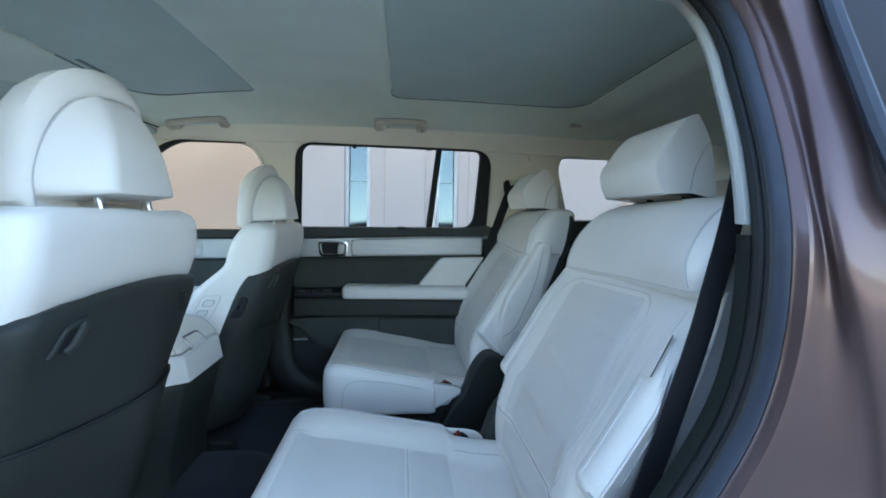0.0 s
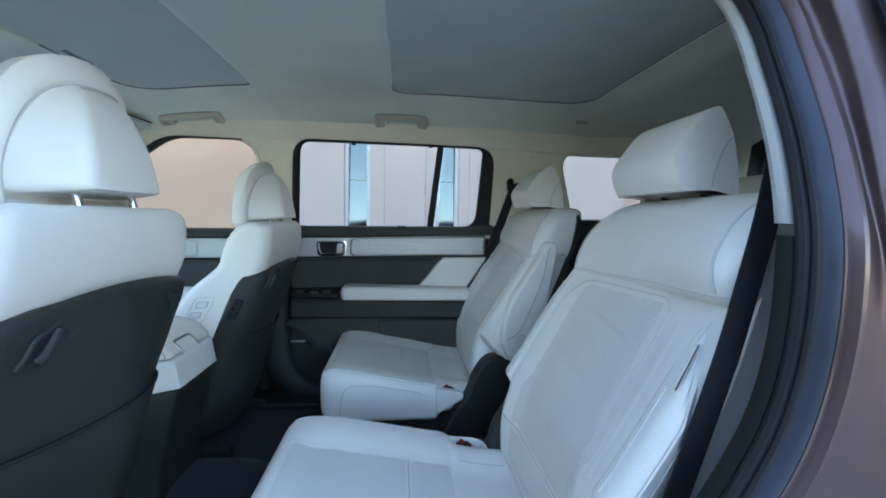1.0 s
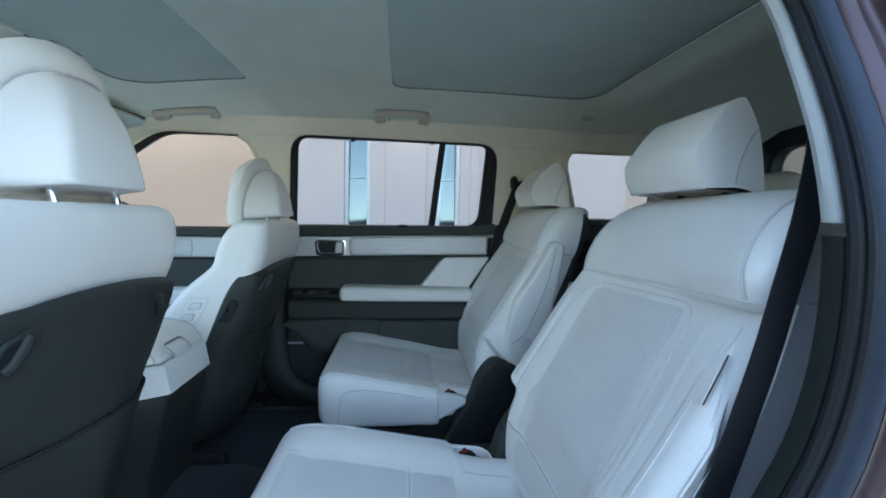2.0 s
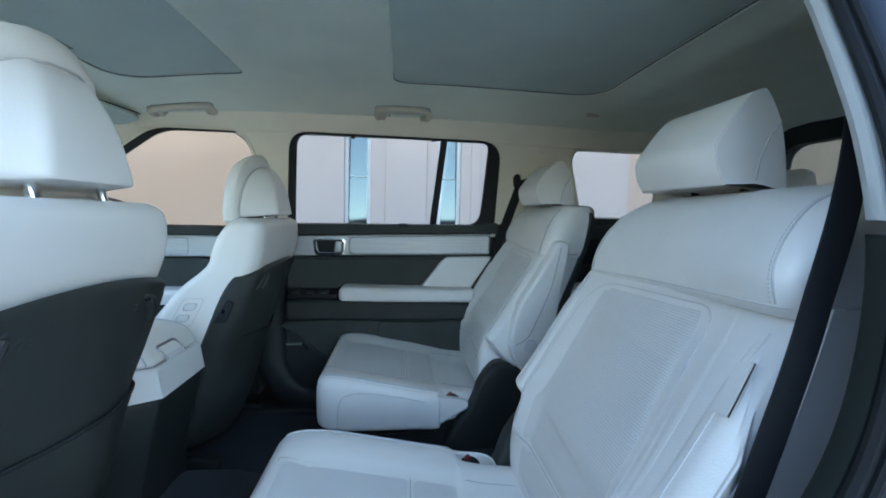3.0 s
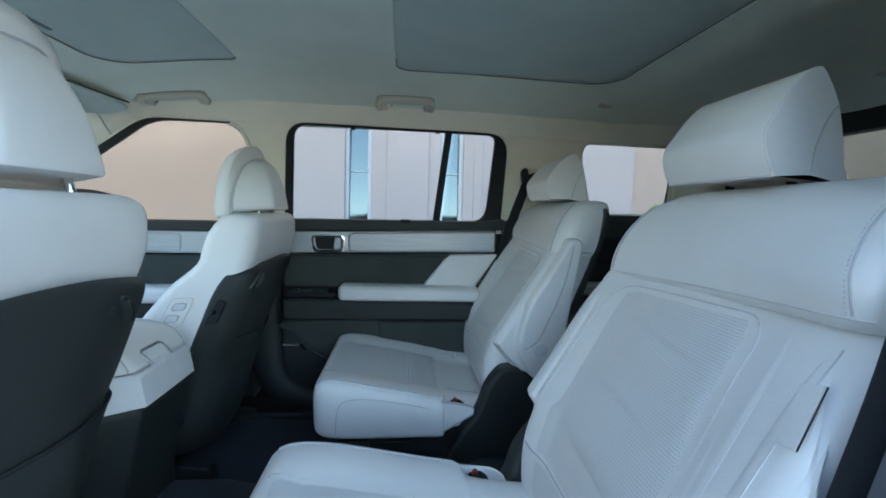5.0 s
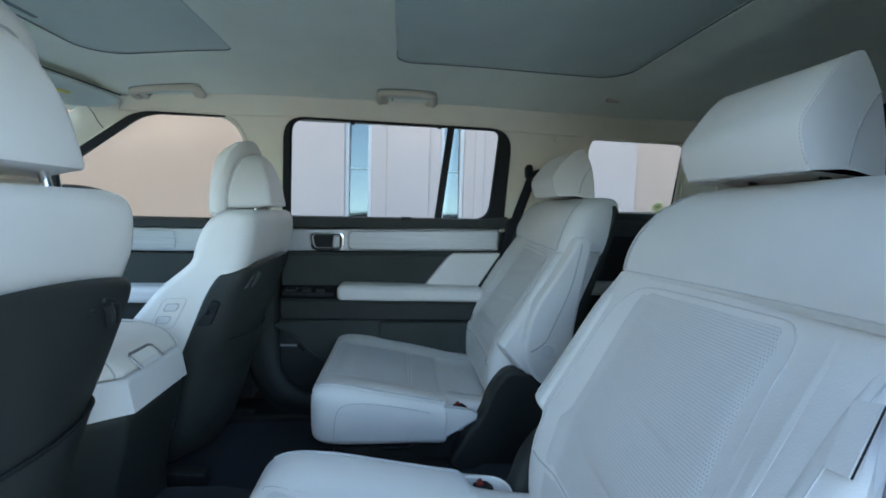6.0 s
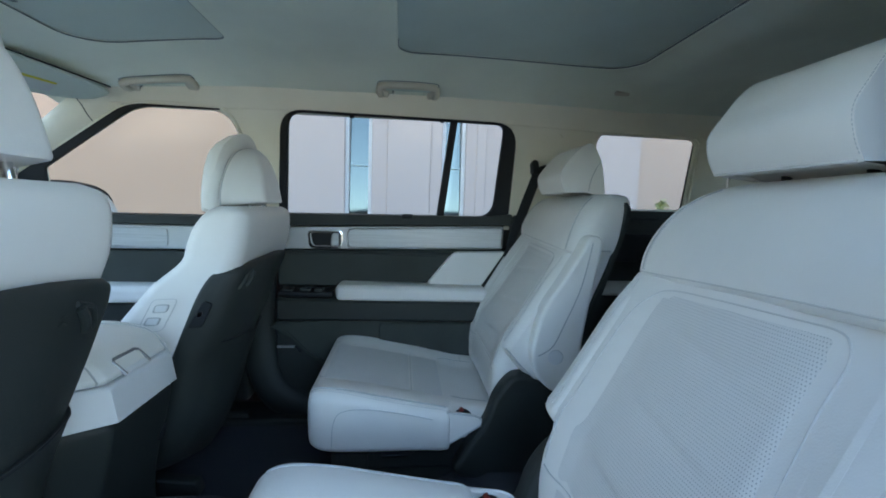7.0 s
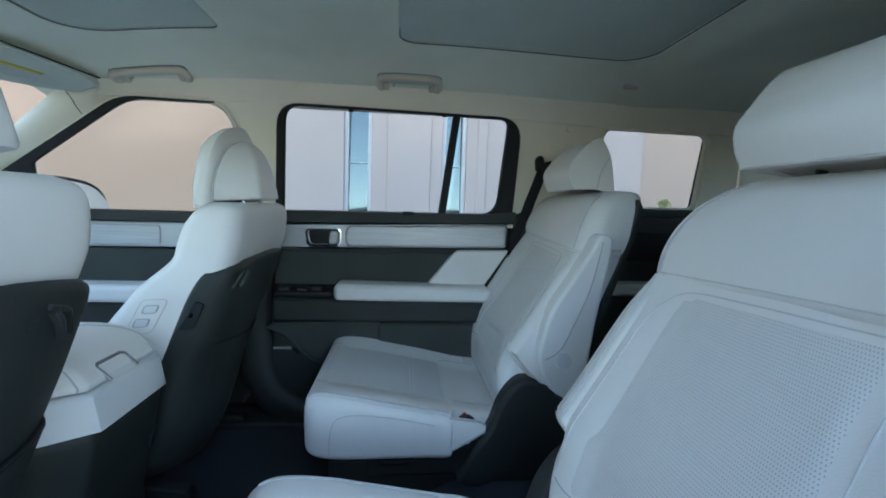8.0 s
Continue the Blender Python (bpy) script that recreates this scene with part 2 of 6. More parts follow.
def inset(poly, d):
    """Moves a 2D outline inwards by d, less in corners that are too tight for it."""
    k = len(poly)
    area = sum(a.x * b.y - b.x * a.y for a, b in zip(poly, poly[1:] + poly[:1]))
    s = 1 if area > 0 else -1
    norms = []
    for i in range(k):
        a, b, c = poly[i - 1], poly[i], poly[(i + 1) % k]
        n = Vector((0, 0))
        for e in (b - a, c - b):
            if e.length > 1e-9:
                n += Vector((-e.y, e.x)).normalized()
        norms.append(n.normalized() * s if n.length > 1e-6 else n)
    cross = lambda p, q, r: (q.x - p.x) * (r.y - p.y) - (q.y - p.y) * (r.x - p.x)

    def tangled(P):
        for i in range(k):
            a, b = P[i], P[(i + 1) % k]
            x0, x1, y0, y1 = min(a.x, b.x), max(a.x, b.x), min(a.y, b.y), max(a.y, b.y)
            for j in range(i + 2, min(k, i + k - 1)):
                c, e = P[j], P[(j + 1) % k]
                if (c.x < x0 and e.x < x0) or (c.x > x1 and e.x > x1) or (c.y < y0 and e.y < y0) or (c.y > y1 and e.y > y1):
                    continue
                if cross(a, b, c) * cross(a, b, e) < 0 and cross(c, e, a) * cross(c, e, b) < 0:
                    return True
        return False
    out = [p + n * d for p, n in zip(poly, norms)]
    while d > 1e-5 and (tangled(out) or any((out[(i + 1) % k] - out[i]).dot(poly[(i + 1) % k] - poly[i]) < 0 for i in range(k))):
        d *= 0.8
        out = [p + n * d for p, n in zip(poly, norms)]
    return out


def loft(rings, caps=True, bm=None, closed=True):
    bm = bm or bmesh.new()
    V = [[bm.verts.new(p) for p in r] for r in rings]
    k = len(V[0])
    for a, b in zip(V, V[1:]):
        for i in range(k if closed else k - 1):
            bm.faces.new((a[i], a[(i + 1) % k], b[(i + 1) % k], b[i]))
    if caps and closed:
        caps = [bm.faces.new(r) for r in (V[0], V[-1])]
        for f in caps:
            f.normal_update()
            for e in f.edges:
                e.smooth = False
    return bm


def shrunk(poly, d):
    """An outline drawn in towards its middle by about d."""
    c = sum((Vector(p) for p in poly), Vector((0, 0))) / len(poly)
    k = max(abs(p.x - c.x) for p in poly), max(abs(p.y - c.y) for p in poly)
    return [Vector((c.x + (p.x - c.x) * (1 - d / k[0]), c.y + (p.y - c.y) * (1 - d / k[1]))) for p in poly]


AXES = {"y": lambda p, d: Vector((p.x, d, p.y)), "x": lambda p, d: Vector((d, p.x, p.y)), "z": lambda p, d: Vector((p.x, p.y, d))}


def slab(outline, a, b, axis="y", r=0.004, steps=3, bm=None, mid=1):
    """A plate with rounded rims: a 2D outline pushed from a to b along an axis."""
    if b < a:
        a, b = b, a
    poly = [Vector(p) for p in outline]
    r = min(r, (b - a) / 2.01)
    rings = []
    for j in range(steps + 1):
        t = math.pi / 2 * j / steps
        rings.append((a + r * (1 - math.sin(t)), r * (1 - math.cos(t))))
    low = [(a + r * (1 - math.sin(math.pi / 2 * j / steps)), r * (1 - math.cos(math.pi / 2 * j / steps))) for j in range(steps, -1, -1)]
    high = [(b - (d - a), i) for d, i in reversed(low)]
    mids = [(a + r + (b - a - 2 * r) * k / mid, 0) for k in range(1, mid)]
    f = AXES[axis]
    return loft([[f(p, d) for p in inset(poly, i)] for d, i in low + mids + high], True, bm)


def box(lo, hi, r=0.004, axis="y", bm=None):
    i = {"y": (0, 2, 1), "x": (1, 2, 0), "z": (0, 1, 2)}[axis]
    (a, c), (b, d) = (lo[i[0]], lo[i[1]]), (hi[i[0]], hi[i[1]])
    return slab(rounded([(a, c), (b, c), (b, d), (a, d)], r, 3), lo[i[2]], hi[i[2]], axis, r, 2, bm)


def tube(points, r, n=8, bm=None, caps=True):
    P = [Vector(p) for p in points]
    rings, side = [], None
    for i, p in enumerate(P):
        d = (P[min(i + 1, len(P) - 1)] - P[max(i - 1, 0)]).normalized()
        if side is None:
            side = d.cross(Vector((0, 0, 1)) if abs(d.z) < 0.9 else Vector((1, 0, 0))).normalized()
        side = (side - d * side.dot(d)).normalized()
        up = d.cross(side)
        rings.append([p + r * (math.cos(2 * math.pi * k / n) * side + math.sin(2 * math.pi * k / n) * up) for k in range(n)])
    return loft(rings, caps, bm)


def ribbon(points, across, thick, bm=None):
    """A flat strap along points; across: half its width as a vector (or one for each point)."""
    P = [Vector(p) for p in points]
    rings = []
    for i, p in enumerate(P):
        w = Vector(across[i] if isinstance(across, list) else across)
        d = (P[min(i + 1, len(P) - 1)] - P[max(i - 1, 0)]).normalized()
        h = d.cross(w).normalized() * thick
        rings.append([p - w, p - w * 0.9 + h, p + w * 0.9 + h, p + w, p + w * 0.9 - h, p - w * 0.9 - h])
    return loft(rings, True, bm)


def bend(bm, f):
    for v in bm.verts:
        v.co = f(v.co)
    return bm


def dashes(pts, r=0.0007, length=0.0034, gap=0.0018):
    """Single stitches along a line of points, each a short thread."""
    bm, P = bmesh.new(), [Vector(p) for p in pts]
    run, on, start = 0.0, True, P[0]
    for a, b in zip(P, P[1:]):
        seg, d = (b - a).length, 0.0
        while seg - d > 1e-6:
            want = (length if on else gap) - run
            if d + want > seg:
                run += seg - d
                break
            d += want
            q = a.lerp(b, d / seg)
            if on:
                tube([start, q], r, 5, bm)
            start, on, run = q, not on, 0.0
    return bm


def seam(parent, pts, r=0.0016, name="seam", material=None, per=5):
    return part(name, tube(curve(pts, per, False), r, 6), material or M_PIPE, parent)

# ---------------------------------------------------------------- outside
GROUND = bmesh.new()
bmesh.ops.create_grid(GROUND, x_segments=24, y_segments=24, size=900, matrix=Matrix.Translation((0, 0, 0)))
solo("ground", GROUND, M_CONCRETE, "grey concrete parking lot", "ground", "structure")

WY = 5.6  # face of the building across the lot


def facade():
    """Stucco front: tan bays on both sides of a pale bay with tall narrow windows."""
    wall = thing("wall_building", (0, WY, 0), "pale and tan stucco building front with tall windows", "building", kind="structure")
    # unseen height up to 7.5 m is added to keep sun off the lot
    part("wall", box((-14, WY + 0.06, 0), (-1.52, WY + 0.5, 7.5), 0.01), M_STUCCO_T, wall, "tan stucco bay")
    # stretch past x 4.5 is added to shade the ground behind the car
    part("wall", box((2.96, WY + 0.03, 0), (9.5, WY + 6, 7.5), 0.01), M_STUCCO_P, wall, "tan stucco bay")
    cuts = [(-1.52, -0.72), (-0.40, 0.44), (0.73, 2.96)]
    for a, b in cuts:
        part("wall", box((a, WY, 0), (b, WY + 0.5, 7.5), 0.01), M_STUCCO_W, wall, "pale stucco bay")
    part("pilaster", box((-0.22, WY - 0.02, 0), (0.3, WY + 0.02, 7.5), 0.01), M_STUCCO_W, wall)
    part("pilaster", box((0.86, WY - 0.015, 0), (0.98, WY + 0.02, 7.5), 0.01), M_STUCCO_W, wall)
    part("coping", box((-14, WY - 0.06, 7.5), (9.5, WY + 0.6, 7.65), 0.02), M_WFRAME, wall)
    for a, b in ((-0.72, -0.40), (0.44, 0.73)):
        part("window_head", box((a, WY, 3.4), (b, WY + 0.5, 7.5), 0.004), M_STUCCO_W, wall)
        win = part("window", bend(box((a + 0.02, WY + 0.13, 0.1), (b - 0.02, WY + 0.15, 3.4), 0.002), lambda v: Vector((v.x, v.y + 0.07 * (v.z - 1.5), v.z))), M_BGLASS, wall, "tall mirror-like window pane")
        part("frame", box((a, WY + 0.05, 0.05), (a + 0.045, WY + 0.17, 3.4), 0.004), M_WFRAME, win)
        part("frame", box((b - 0.045, WY + 0.05, 0.05), (b, WY + 0.17, 3.4), 0.004), M_WFRAME, win)
        part("mullion", box((a + 0.05, WY + 0.115, 1.62), (b - 0.05, WY + 0.15, 1.628), 0.002), M_SHADE, win)


facade()
# block wall behind the car
solo("wall_block", box((9.5, -6, 0), (9.8, 16, 3.7), 0.02, "x"), M_BLOCK, "tan concrete block wall behind the car", "wall", "structure", loc=(9.5, 0, 0))
sg = thing("wall_sign", (9.48, 10.20, 2.70), "round red sign with a white middle on the block wall", "sign")
disc = lambda r: [Vector((10.20 + r * math.cos(a), 2.70 + r * math.sin(a))) for a in [2 * math.pi * k / 28 for k in range(28)]]
part("disc", slab(disc(0.17), 9.47, 9.50, "x", 0.006), M_SIGN, sg, "red disc")
part("centre", slab(disc(0.07), 9.464, 9.475, "x", 0.003), M_WFRAME, sg, "white centre")

hills = bmesh.new()
prev = None
for i in range(61):
    x = -300 + i * 10
    h = 40 + 12 * noise.noise(Vector((x * 0.02, 3, 0))) + 5 * noise.noise(Vector((x * 0.05, 7, 0)))
    col = [hills.verts.new((x, -260 + k * 18 * -1, h * math.sin(math.pi * k / 6) if k else -0.5)) for k in range(7)]
    if prev:
        for k in range(6):
            hills.faces.new((prev[k], col[k], col[k + 1], prev[k + 1]))
    prev = col
solo("backdrop_hills", hills, M_HILL, "low dark scrub hills on the horizon", "hill", "structure", loc=(0, -260, 0))


def shrub(x, y, size):
    """Low bush: short stems under a clump of small leaves."""
    bush = thing("shrub", (x, y, 0), "small yellow-green shrub at the foot of the wall", "shrub")
    stems = bmesh.new()
    for k in range(6):
        a = k * 1.05
        tube([(x, y, 0), (x + 0.04 * math.cos(a), y + 0.04 * math.sin(a), size * 0.4), (x + 0.06 * math.cos(a), y + 0.06 * math.sin(a), size * 0.68)], 0.006, 5, stems)
    part("stem", stems, M_HILL, bush)
    leaves = bmesh.new()
    rnd = random.Random(5)
    for k in range(170):
        d = Vector((rnd.gauss(0, 0.03), rnd.gauss(0, 0.03), rnd.gauss(0, 0.026)))
        c = Vector((x, y, size * 0.72)) + d
        e = Euler((rnd.uniform(-1, 1), rnd.uniform(-1, 1), rnd.uniform(0, 6.3))).to_matrix()
        leaves.faces.new([leaves.verts.new(c + e @ Vector(q)) for q in ((-0.022, 0, 0), (0, -0.009, 0.004), (0.022, 0, 0), (0, 0.009, 0.004))])
    tagged(part("foliage", leaves, M_SHRUB, bush), kind="stuff")


shrub(3.10, WY - 0.3, 1.74)

# ---------------------------------------------------------------- car shell
FLOOR = 0.335


def roof_z(y):
    """Underside of the headliner across the car."""
    d = abs(y - CY)
    return 1.604 - 0.004 * min(1, d / 0.4) ** 2 - 0.127 * max(0, (d - 0.4) / 0.36) ** 1.9


def ease(a, b, v):
    t = min(1.0, max(0.0, (v - a) / (b - a)))
    return t * t * (3 - 2 * t)


def roof_at(x, y, lift=0.0):
    """The headliner falls towards the windscreen; a soft beam crosses it behind the rear shade."""
    fall = 0.040 * max(0, (-0.53 - x) / 0.39) ** 1.3 * (1 - ease(0.56, 0.74, abs(y - CY))) + 0.010 * ease(0.1, 0.69, x)
    beam = 0.034 * ease(0.685, 0.80, x) - 0.020 * ease(0.81, 1.02, x) + 0.05 * max(0, (x - 1.0) / 0.75) ** 2
    fade = 1 - 0.75 * ease(0.38, 0.62, abs(y - CY))
    return Vector((x, y, roof_z(y) - fall - beam * fade + lift))


SHADES = {"rear": (-0.040, 0.700, 0.85, 1.672, (0.06, 0.09, 0.09, 0.05)), "front": (-0.92, -0.530, 0.80, 1.660, (0.11, 0.03, 0.03, 0.11))}


def rim(x0, x1, y0, y1, r, n=8, side=16):
    """Points round a rounded rectangle, evenly shared between its sides; r: one radius or one for each corner."""
    out = []
    r = r if isinstance(r, tuple) else (r,) * 4
    cs = [((x0 + r[0], y0 + r[0]), 180), ((x1 - r[1], y0 + r[1]), 270), ((x1 - r[2], y1 - r[2]), 0), ((x0 + r[3], y1 - r[3]), 90)]
    at = lambda i, a: Vector((cs[i][0][0] + r[i] * math.cos(radians(a)), cs[i][0][1] + r[i] * math.sin(radians(a))))
    for i in range(4):
        arc = [at(i, cs[i][1] + 90 * k / n) for k in range(n + 1)]
        out += arc
        j = (i + 1) % 4
        nxt = at(j, cs[j][1])
        out += [arc[-1].lerp(nxt, k / side) for k in range(1, side)]
    return out


def grown(r, d):
    return tuple(max(0.002, a + d) for a in r)


def ceiling():
    bm = bmesh.new()
    for key, (bx0, bx1) in (("front", (-1.25, -0.30)), ("rear", (-0.30, 1.60))):
        x0, x1, y0, y1, r = SHADES[key]
        lip = 0.012
        outer = rim(bx0, bx1, CY - 0.765, CY + 0.765, 0.001)
        mid = rim(x0 - lip, x1 + lip, y0 - lip, y1 + lip, grown(r, lip))
        inner = rim(x0, x1, y0, y1, r)
        rings = [[roof_at(*a.lerp(b, k / 44)) for a, b in zip(outer, mid)] for k in range(45)]
        for t, up in ((0.35, -0.0012), (0.7, -0.0012), (0.9, 0.0), (1.0, 0.002)):
            rings.append([roof_at(*a.lerp(b, t), up) for a, b in zip(mid, inner)])
        rings.append([roof_at(*a, 0.042) for a in inner])
        loft(rings, False, bm)
    bmesh.ops.remove_doubles(bm, verts=bm.verts, dist=0.0008)
    solo("ceiling", bm, M_HEAD, "grey woven cloth headliner of the car", "headliner", "structure", sharp=0.9)


ceiling()
for key in SHADES:
    x0, x1, y0, y1, r = SHADES[key]
    g = 0.003
    cx, cy = (x0 + x1) / 2, (y0 + y1) / 2
    lap = (-0.005, g) if key == "rear" else (g, -0.005)
    edge = rim(x0 + lap[0], x1 - lap[1], y0 + g, y1 - g, grown(r, -g))
    rings = [[roof_at(*(Vector((cx, cy)).lerp(p, t)), 0.005 + 0.002 * (1 - t)) for p in edge] for t in (1.0, 0.98, 0.75, 0.5, 0.25, 0.02)]
    upper = [[p + Vector((0, 0, 0.008)) for p in rings[0]]]
    shade = thing("sunroof_shade", (cx, CY, 1.61), "closed grey cloth sunroof shade in the headliner", "sunshade", "sunroof shades")
    part("panel", loft(upper + rings, True), M_SHADE, shade)
    hole = rim(x0, x1, y0, y1, r)
    # dark tube on the opening's rim puts in the shadow of the gap
    gap_path = [roof_at(p.x, p.y, 0.0024) for p in hole if p.y > CY or (key == "rear" and p.x > x1 - 0.2)]
    if key == "rear":
        gap_path = sorted([p for p in gap_path if p.x > x1 - 0.1 or p.y > y1 - 0.1], key=lambda p: math.atan2(p.y - cy, p.x - cx))
    part("edge_gap_shade", tube(gap_path, 0.0021, 6), M_PULL, shade, "dark tube for the shaded gap along the cloth edge")
    if key == "front":
        pull = slab(rounded([(-0.905, 1.315), (-0.890, 1.315), (-0.890, 1.425), (-0.905, 1.425)], 0.005), roof_at(-0.9, 1.37).z + 0.004, roof_at(-0.9, 1.37).z + 0.014, "z", 0.003)
        part("pull", pull, M_PULL, shade, "dark recessed pull")
clip = roof_at(0.735, 1.81)
solo("trim_ceiling_clip", bend(box((0.715, 1.800, clip.z - 0.006), (0.765, 1.818, clip.z + 0.004), 0.002, "z"), lambda v: Vector((v.x, v.y, v.z - 0.3 * (v.y - 1.81)))), M_HANDLE, "small cream clip in the headliner", "clip", "structure", loc=(0.735, 1.81, clip.z))

lamp = thing("luggage_lamp", (1.33, 1.31, 1.565), "small pale luggage lamp in the headliner", "lamp", kind="structure")
part("lens", bend(slab(rounded([(1.325, 1.30), (1.365, 1.30), (1.365, 1.37), (1.325, 1.37)], 0.008, 4), -0.004, 0.006, "z", 0.002), lambda v: roof_at(v.x, v.y, v.z)), M_HANDLE, lamp)

# outer roof skin
roof = bmesh.new()
loft([[roof_at(x, CY + d, 0.06) for d in [-0.77 + 1.54 * k / 24 for k in range(25)]] for x in [-1.27 + 3.07 * k / 20 for k in range(21)]], False, roof, False)
solo("roof", roof, M_PAINT, "brown metallic roof panel of the car", "roof", "structure")

# floor
fl = bmesh.new()
N = 40
gx = [-1.7 + 3.5 * k / N for k in range(N + 1)]
gy = [0.50 + 1.5 * k / 30 for k in range(31)]


def floor_z(x, y):
    d = abs(y - CY)
    tunnel = 0.09 * max(0.0, 1 - (d / 0.19) ** 4) * (1 if x < -0.45 else max(0.0, 1 - (x + 0.45) / 0.15))
    rise = 0.10 * min(1.0, max(0.0, (x - 0.02) / 0.2))
    return FLOOR + max(tunnel, rise) + 0.003 * noise.noise(Vector((x * 14, y * 14, 0)))


loft([[Vector((x, y, floor_z(x, y))) for y in gy] for x in gx], False, fl, False)
solo("floor", fl, M_CARPET, "black-blue carpet on the car floor", "carpet", "structure")
under = bmesh.new()
box((-1.9, 0.46, 0.2), (2.0, 2.05, 0.32), 0.01, "z", under)
solo("underbody", under, M_BLACK, "black underbody of the car", "underbody", "structure")


def window_frame(outer, inner, y0, y1):
    """A ring between two outlines with equal point counts, y0 to y1."""
    o = [Vector(p) for p in outer]
    i = [Vector(p) for p in inner]
    f = AXES["y"]
    rings = [[f(p, y0) for p in o], [f(p, y0 + 0.004) for p in inset(o, -0.003)], [f(p, y1) for p in inset(o, -0.003)], [f(p, y1) for p in i], [f(p, y0 + 0.006) for p in i], [f(p, y0) for p in inset(i, -0.006)], [f(p, y0) for p in o]]
    return loft(rings, False)


def lean(y0, z0=1.10, k=0.30, s=1):
    """Tumblehome: the side glass leans in above the belt."""
    def f(v):
        return Vector((v.x, v.y - s * max(0.0, v.z - z0) * k * 0.55, v.z)) if v.z > z0 else v
    return f


TUM = lean(2.0)

# far side: trim round the openings, one sheet with holes
RW_O = rounded([(-0.472, 1.085), (-0.449, 1.4645), (0.396, 1.4535), (0.388, 1.085)], [0.02, 0.075, 0.085, 0.02], 6)
RW_I = rounded([(-0.444, 1.098), (-0.423, 1.4595), (0.347, 1.4485), (0.326, 1.112)], [0.004, 0.05, 0.03, 0.06], 6)


def side_trim():
    """Cloth-covered pillars and rail between headliner, doors and quarter window."""
    w = thing("wall_far_side", (0, 2.0, 1.1), "cream pillar trim along the windows", "pillar trim", kind="structure")
    y0, y1 = 1.985, 1.993
    bp = [Vector(p) for p in ((-0.606, 1.06), (-0.460, 1.06), (-0.443, 1.39), (-0.428, 1.446), (-0.39, 1.4625), (-0.39, 1.49), (-0.66, 1.49), (-0.66, 1.456), (-0.625, 1.446), (-0.596, 1.40), (-0.585, 1.35), (-0.600, 1.1))]
    part("b_pillar", bend(slab(bp, y0 - 0.006, y1, "y", 0.006), TUM), M_PILLAR, w, "cream upper trim of the centre pillar")
    cp = [Vector(p) for p in ((0.378, 1.06), (0.775, 1.06), (0.762, 1.16), (0.706, 1.39), (0.71, 1.42), (0.73, 1.445), (0.78, 1.448), (0.78, 1.49), (0.33, 1.49), (0.33, 1.4515), (0.36, 1.440), (0.38, 1.39))]
    part("c_pillar", bend(slab(cp, y0 - 0.004, y1, "y", 0.006), TUM), M_PILLAR, w, "cream trim of the rear pillar")
    rail = [(-1.05, 1.462), (-0.62, 1.4595), (-0.45, 1.464), (0.34, 1.4525), (0.72, 1.4405), (1.13, 1.4365), (1.262, 1.43), (1.262, 1.56), (-1.05, 1.56)]
    part("rail", bend(slab([Vector(p) for p in rail], y0 - 0.009, y1, "y", 0.004), TUM), M_PILLAR, w)
    dp = rounded([(1.118, 1.0), (1.285, 1.0), (1.262, 1.49), (1.10, 1.49), (1.10, 1.438), (1.128, 1.415)], [0.01, 0.01, 0.01, 0.01, 0.002, 0.01], 3)
    part("d_pillar", bend(slab(dp, y0 - 0.004, y1, "y", 0.006), TUM), M_PILLAR, w, "cream trim of the last pillar")
    part("tailgate_pillar", bend(slab(rounded([(1.290, 1.0), (1.597, 1.0), (1.597, 1.56), (1.262, 1.56)], 0.01, 3), 1.981, 1.993, "y", 0.006), TUM), M_PILLAR, w, "cream pillar trim beside the tailgate")
    part("button", bend(slab([Vector((0.58 + 0.012 * math.cos(a), 1.43 + 0.012 * math.sin(a))) for a in [2 * math.pi * k / 16 for k in range(16)]], 1.976, 1.99, "y", 0.003), TUM), M_PILLAR, w)
    # dark lower trim behind the rear seat
    part("lower_trim", slab(rounded([(0.40, FLOOR + 0.05), (1.75, FLOOR + 0.05), (1.75, 1.125), (0.40, 1.12)], 0.03), 1.93, 2.04, "y", 0.02), M_DARK, w, "black lower side trim of the luggage space")
    part("ledge", slab(rounded([(0.72, 1.12), (1.72, 1.125), (1.72, 1.155), (0.72, 1.15)], 0.008), 1.95, 2.04, "y", 0.008), M_DARK2, w)
    part("tray", slab(rounded([(0.70, 0.826), (1.70, 0.826), (1.70, 0.873), (0.70, 0.873)], 0.015), 1.86, 1.95, "y", 0.015), M_WHITE_PL, w, "grey armrest of the third row")
    part("cup_rim", slab(rounded([(0.70, 0.95), (1.50, 0.95), (1.50, 1.06), (0.70, 1.06)], 0.02), 1.915, 1.94, "y", 0.01), M_BLACK, w)


side_trim()


def quarter_window():
    q = thing("window_quarter", (0.98, 2.04, 1.3), "fixed rear quarter window with a black edge", "window", kind="structure")
    o = rounded([(0.765, 1.135), (0.702, 1.39), (0.72, 1.446), (1.13, 1.442), (1.122, 1.135)], [0.01, 0.03, 0.03, 0.03, 0.02], 4)
    i = rounded([(0.783, 1.155), (0.712, 1.39), (0.728, 1.436), (1.112, 1.4315), (1.108, 1.16)], [0.01, 0.03, 0.02, 0.03, 0.02], 4)
    part("frame", bend(window_frame(o, i, 1.984, 1.998), TUM), M_PILLAR, q, "cream window surround")
    part("edge", bend(slab([Vector(p) for p in ((1.104, 1.15), (1.114, 1.15), (1.120, 1.42), (1.110, 1.42))], 1.992, 2.0, "y", 0.002), TUM), M_BLACK, q)
    bm = slab(inset(o, 0.004), 2.004, 2.008, "y", 0.001)
    g = part("pane", bend(bm, TUM), M_TINT, q)
    g.visible_shadow = False


quarter_window()


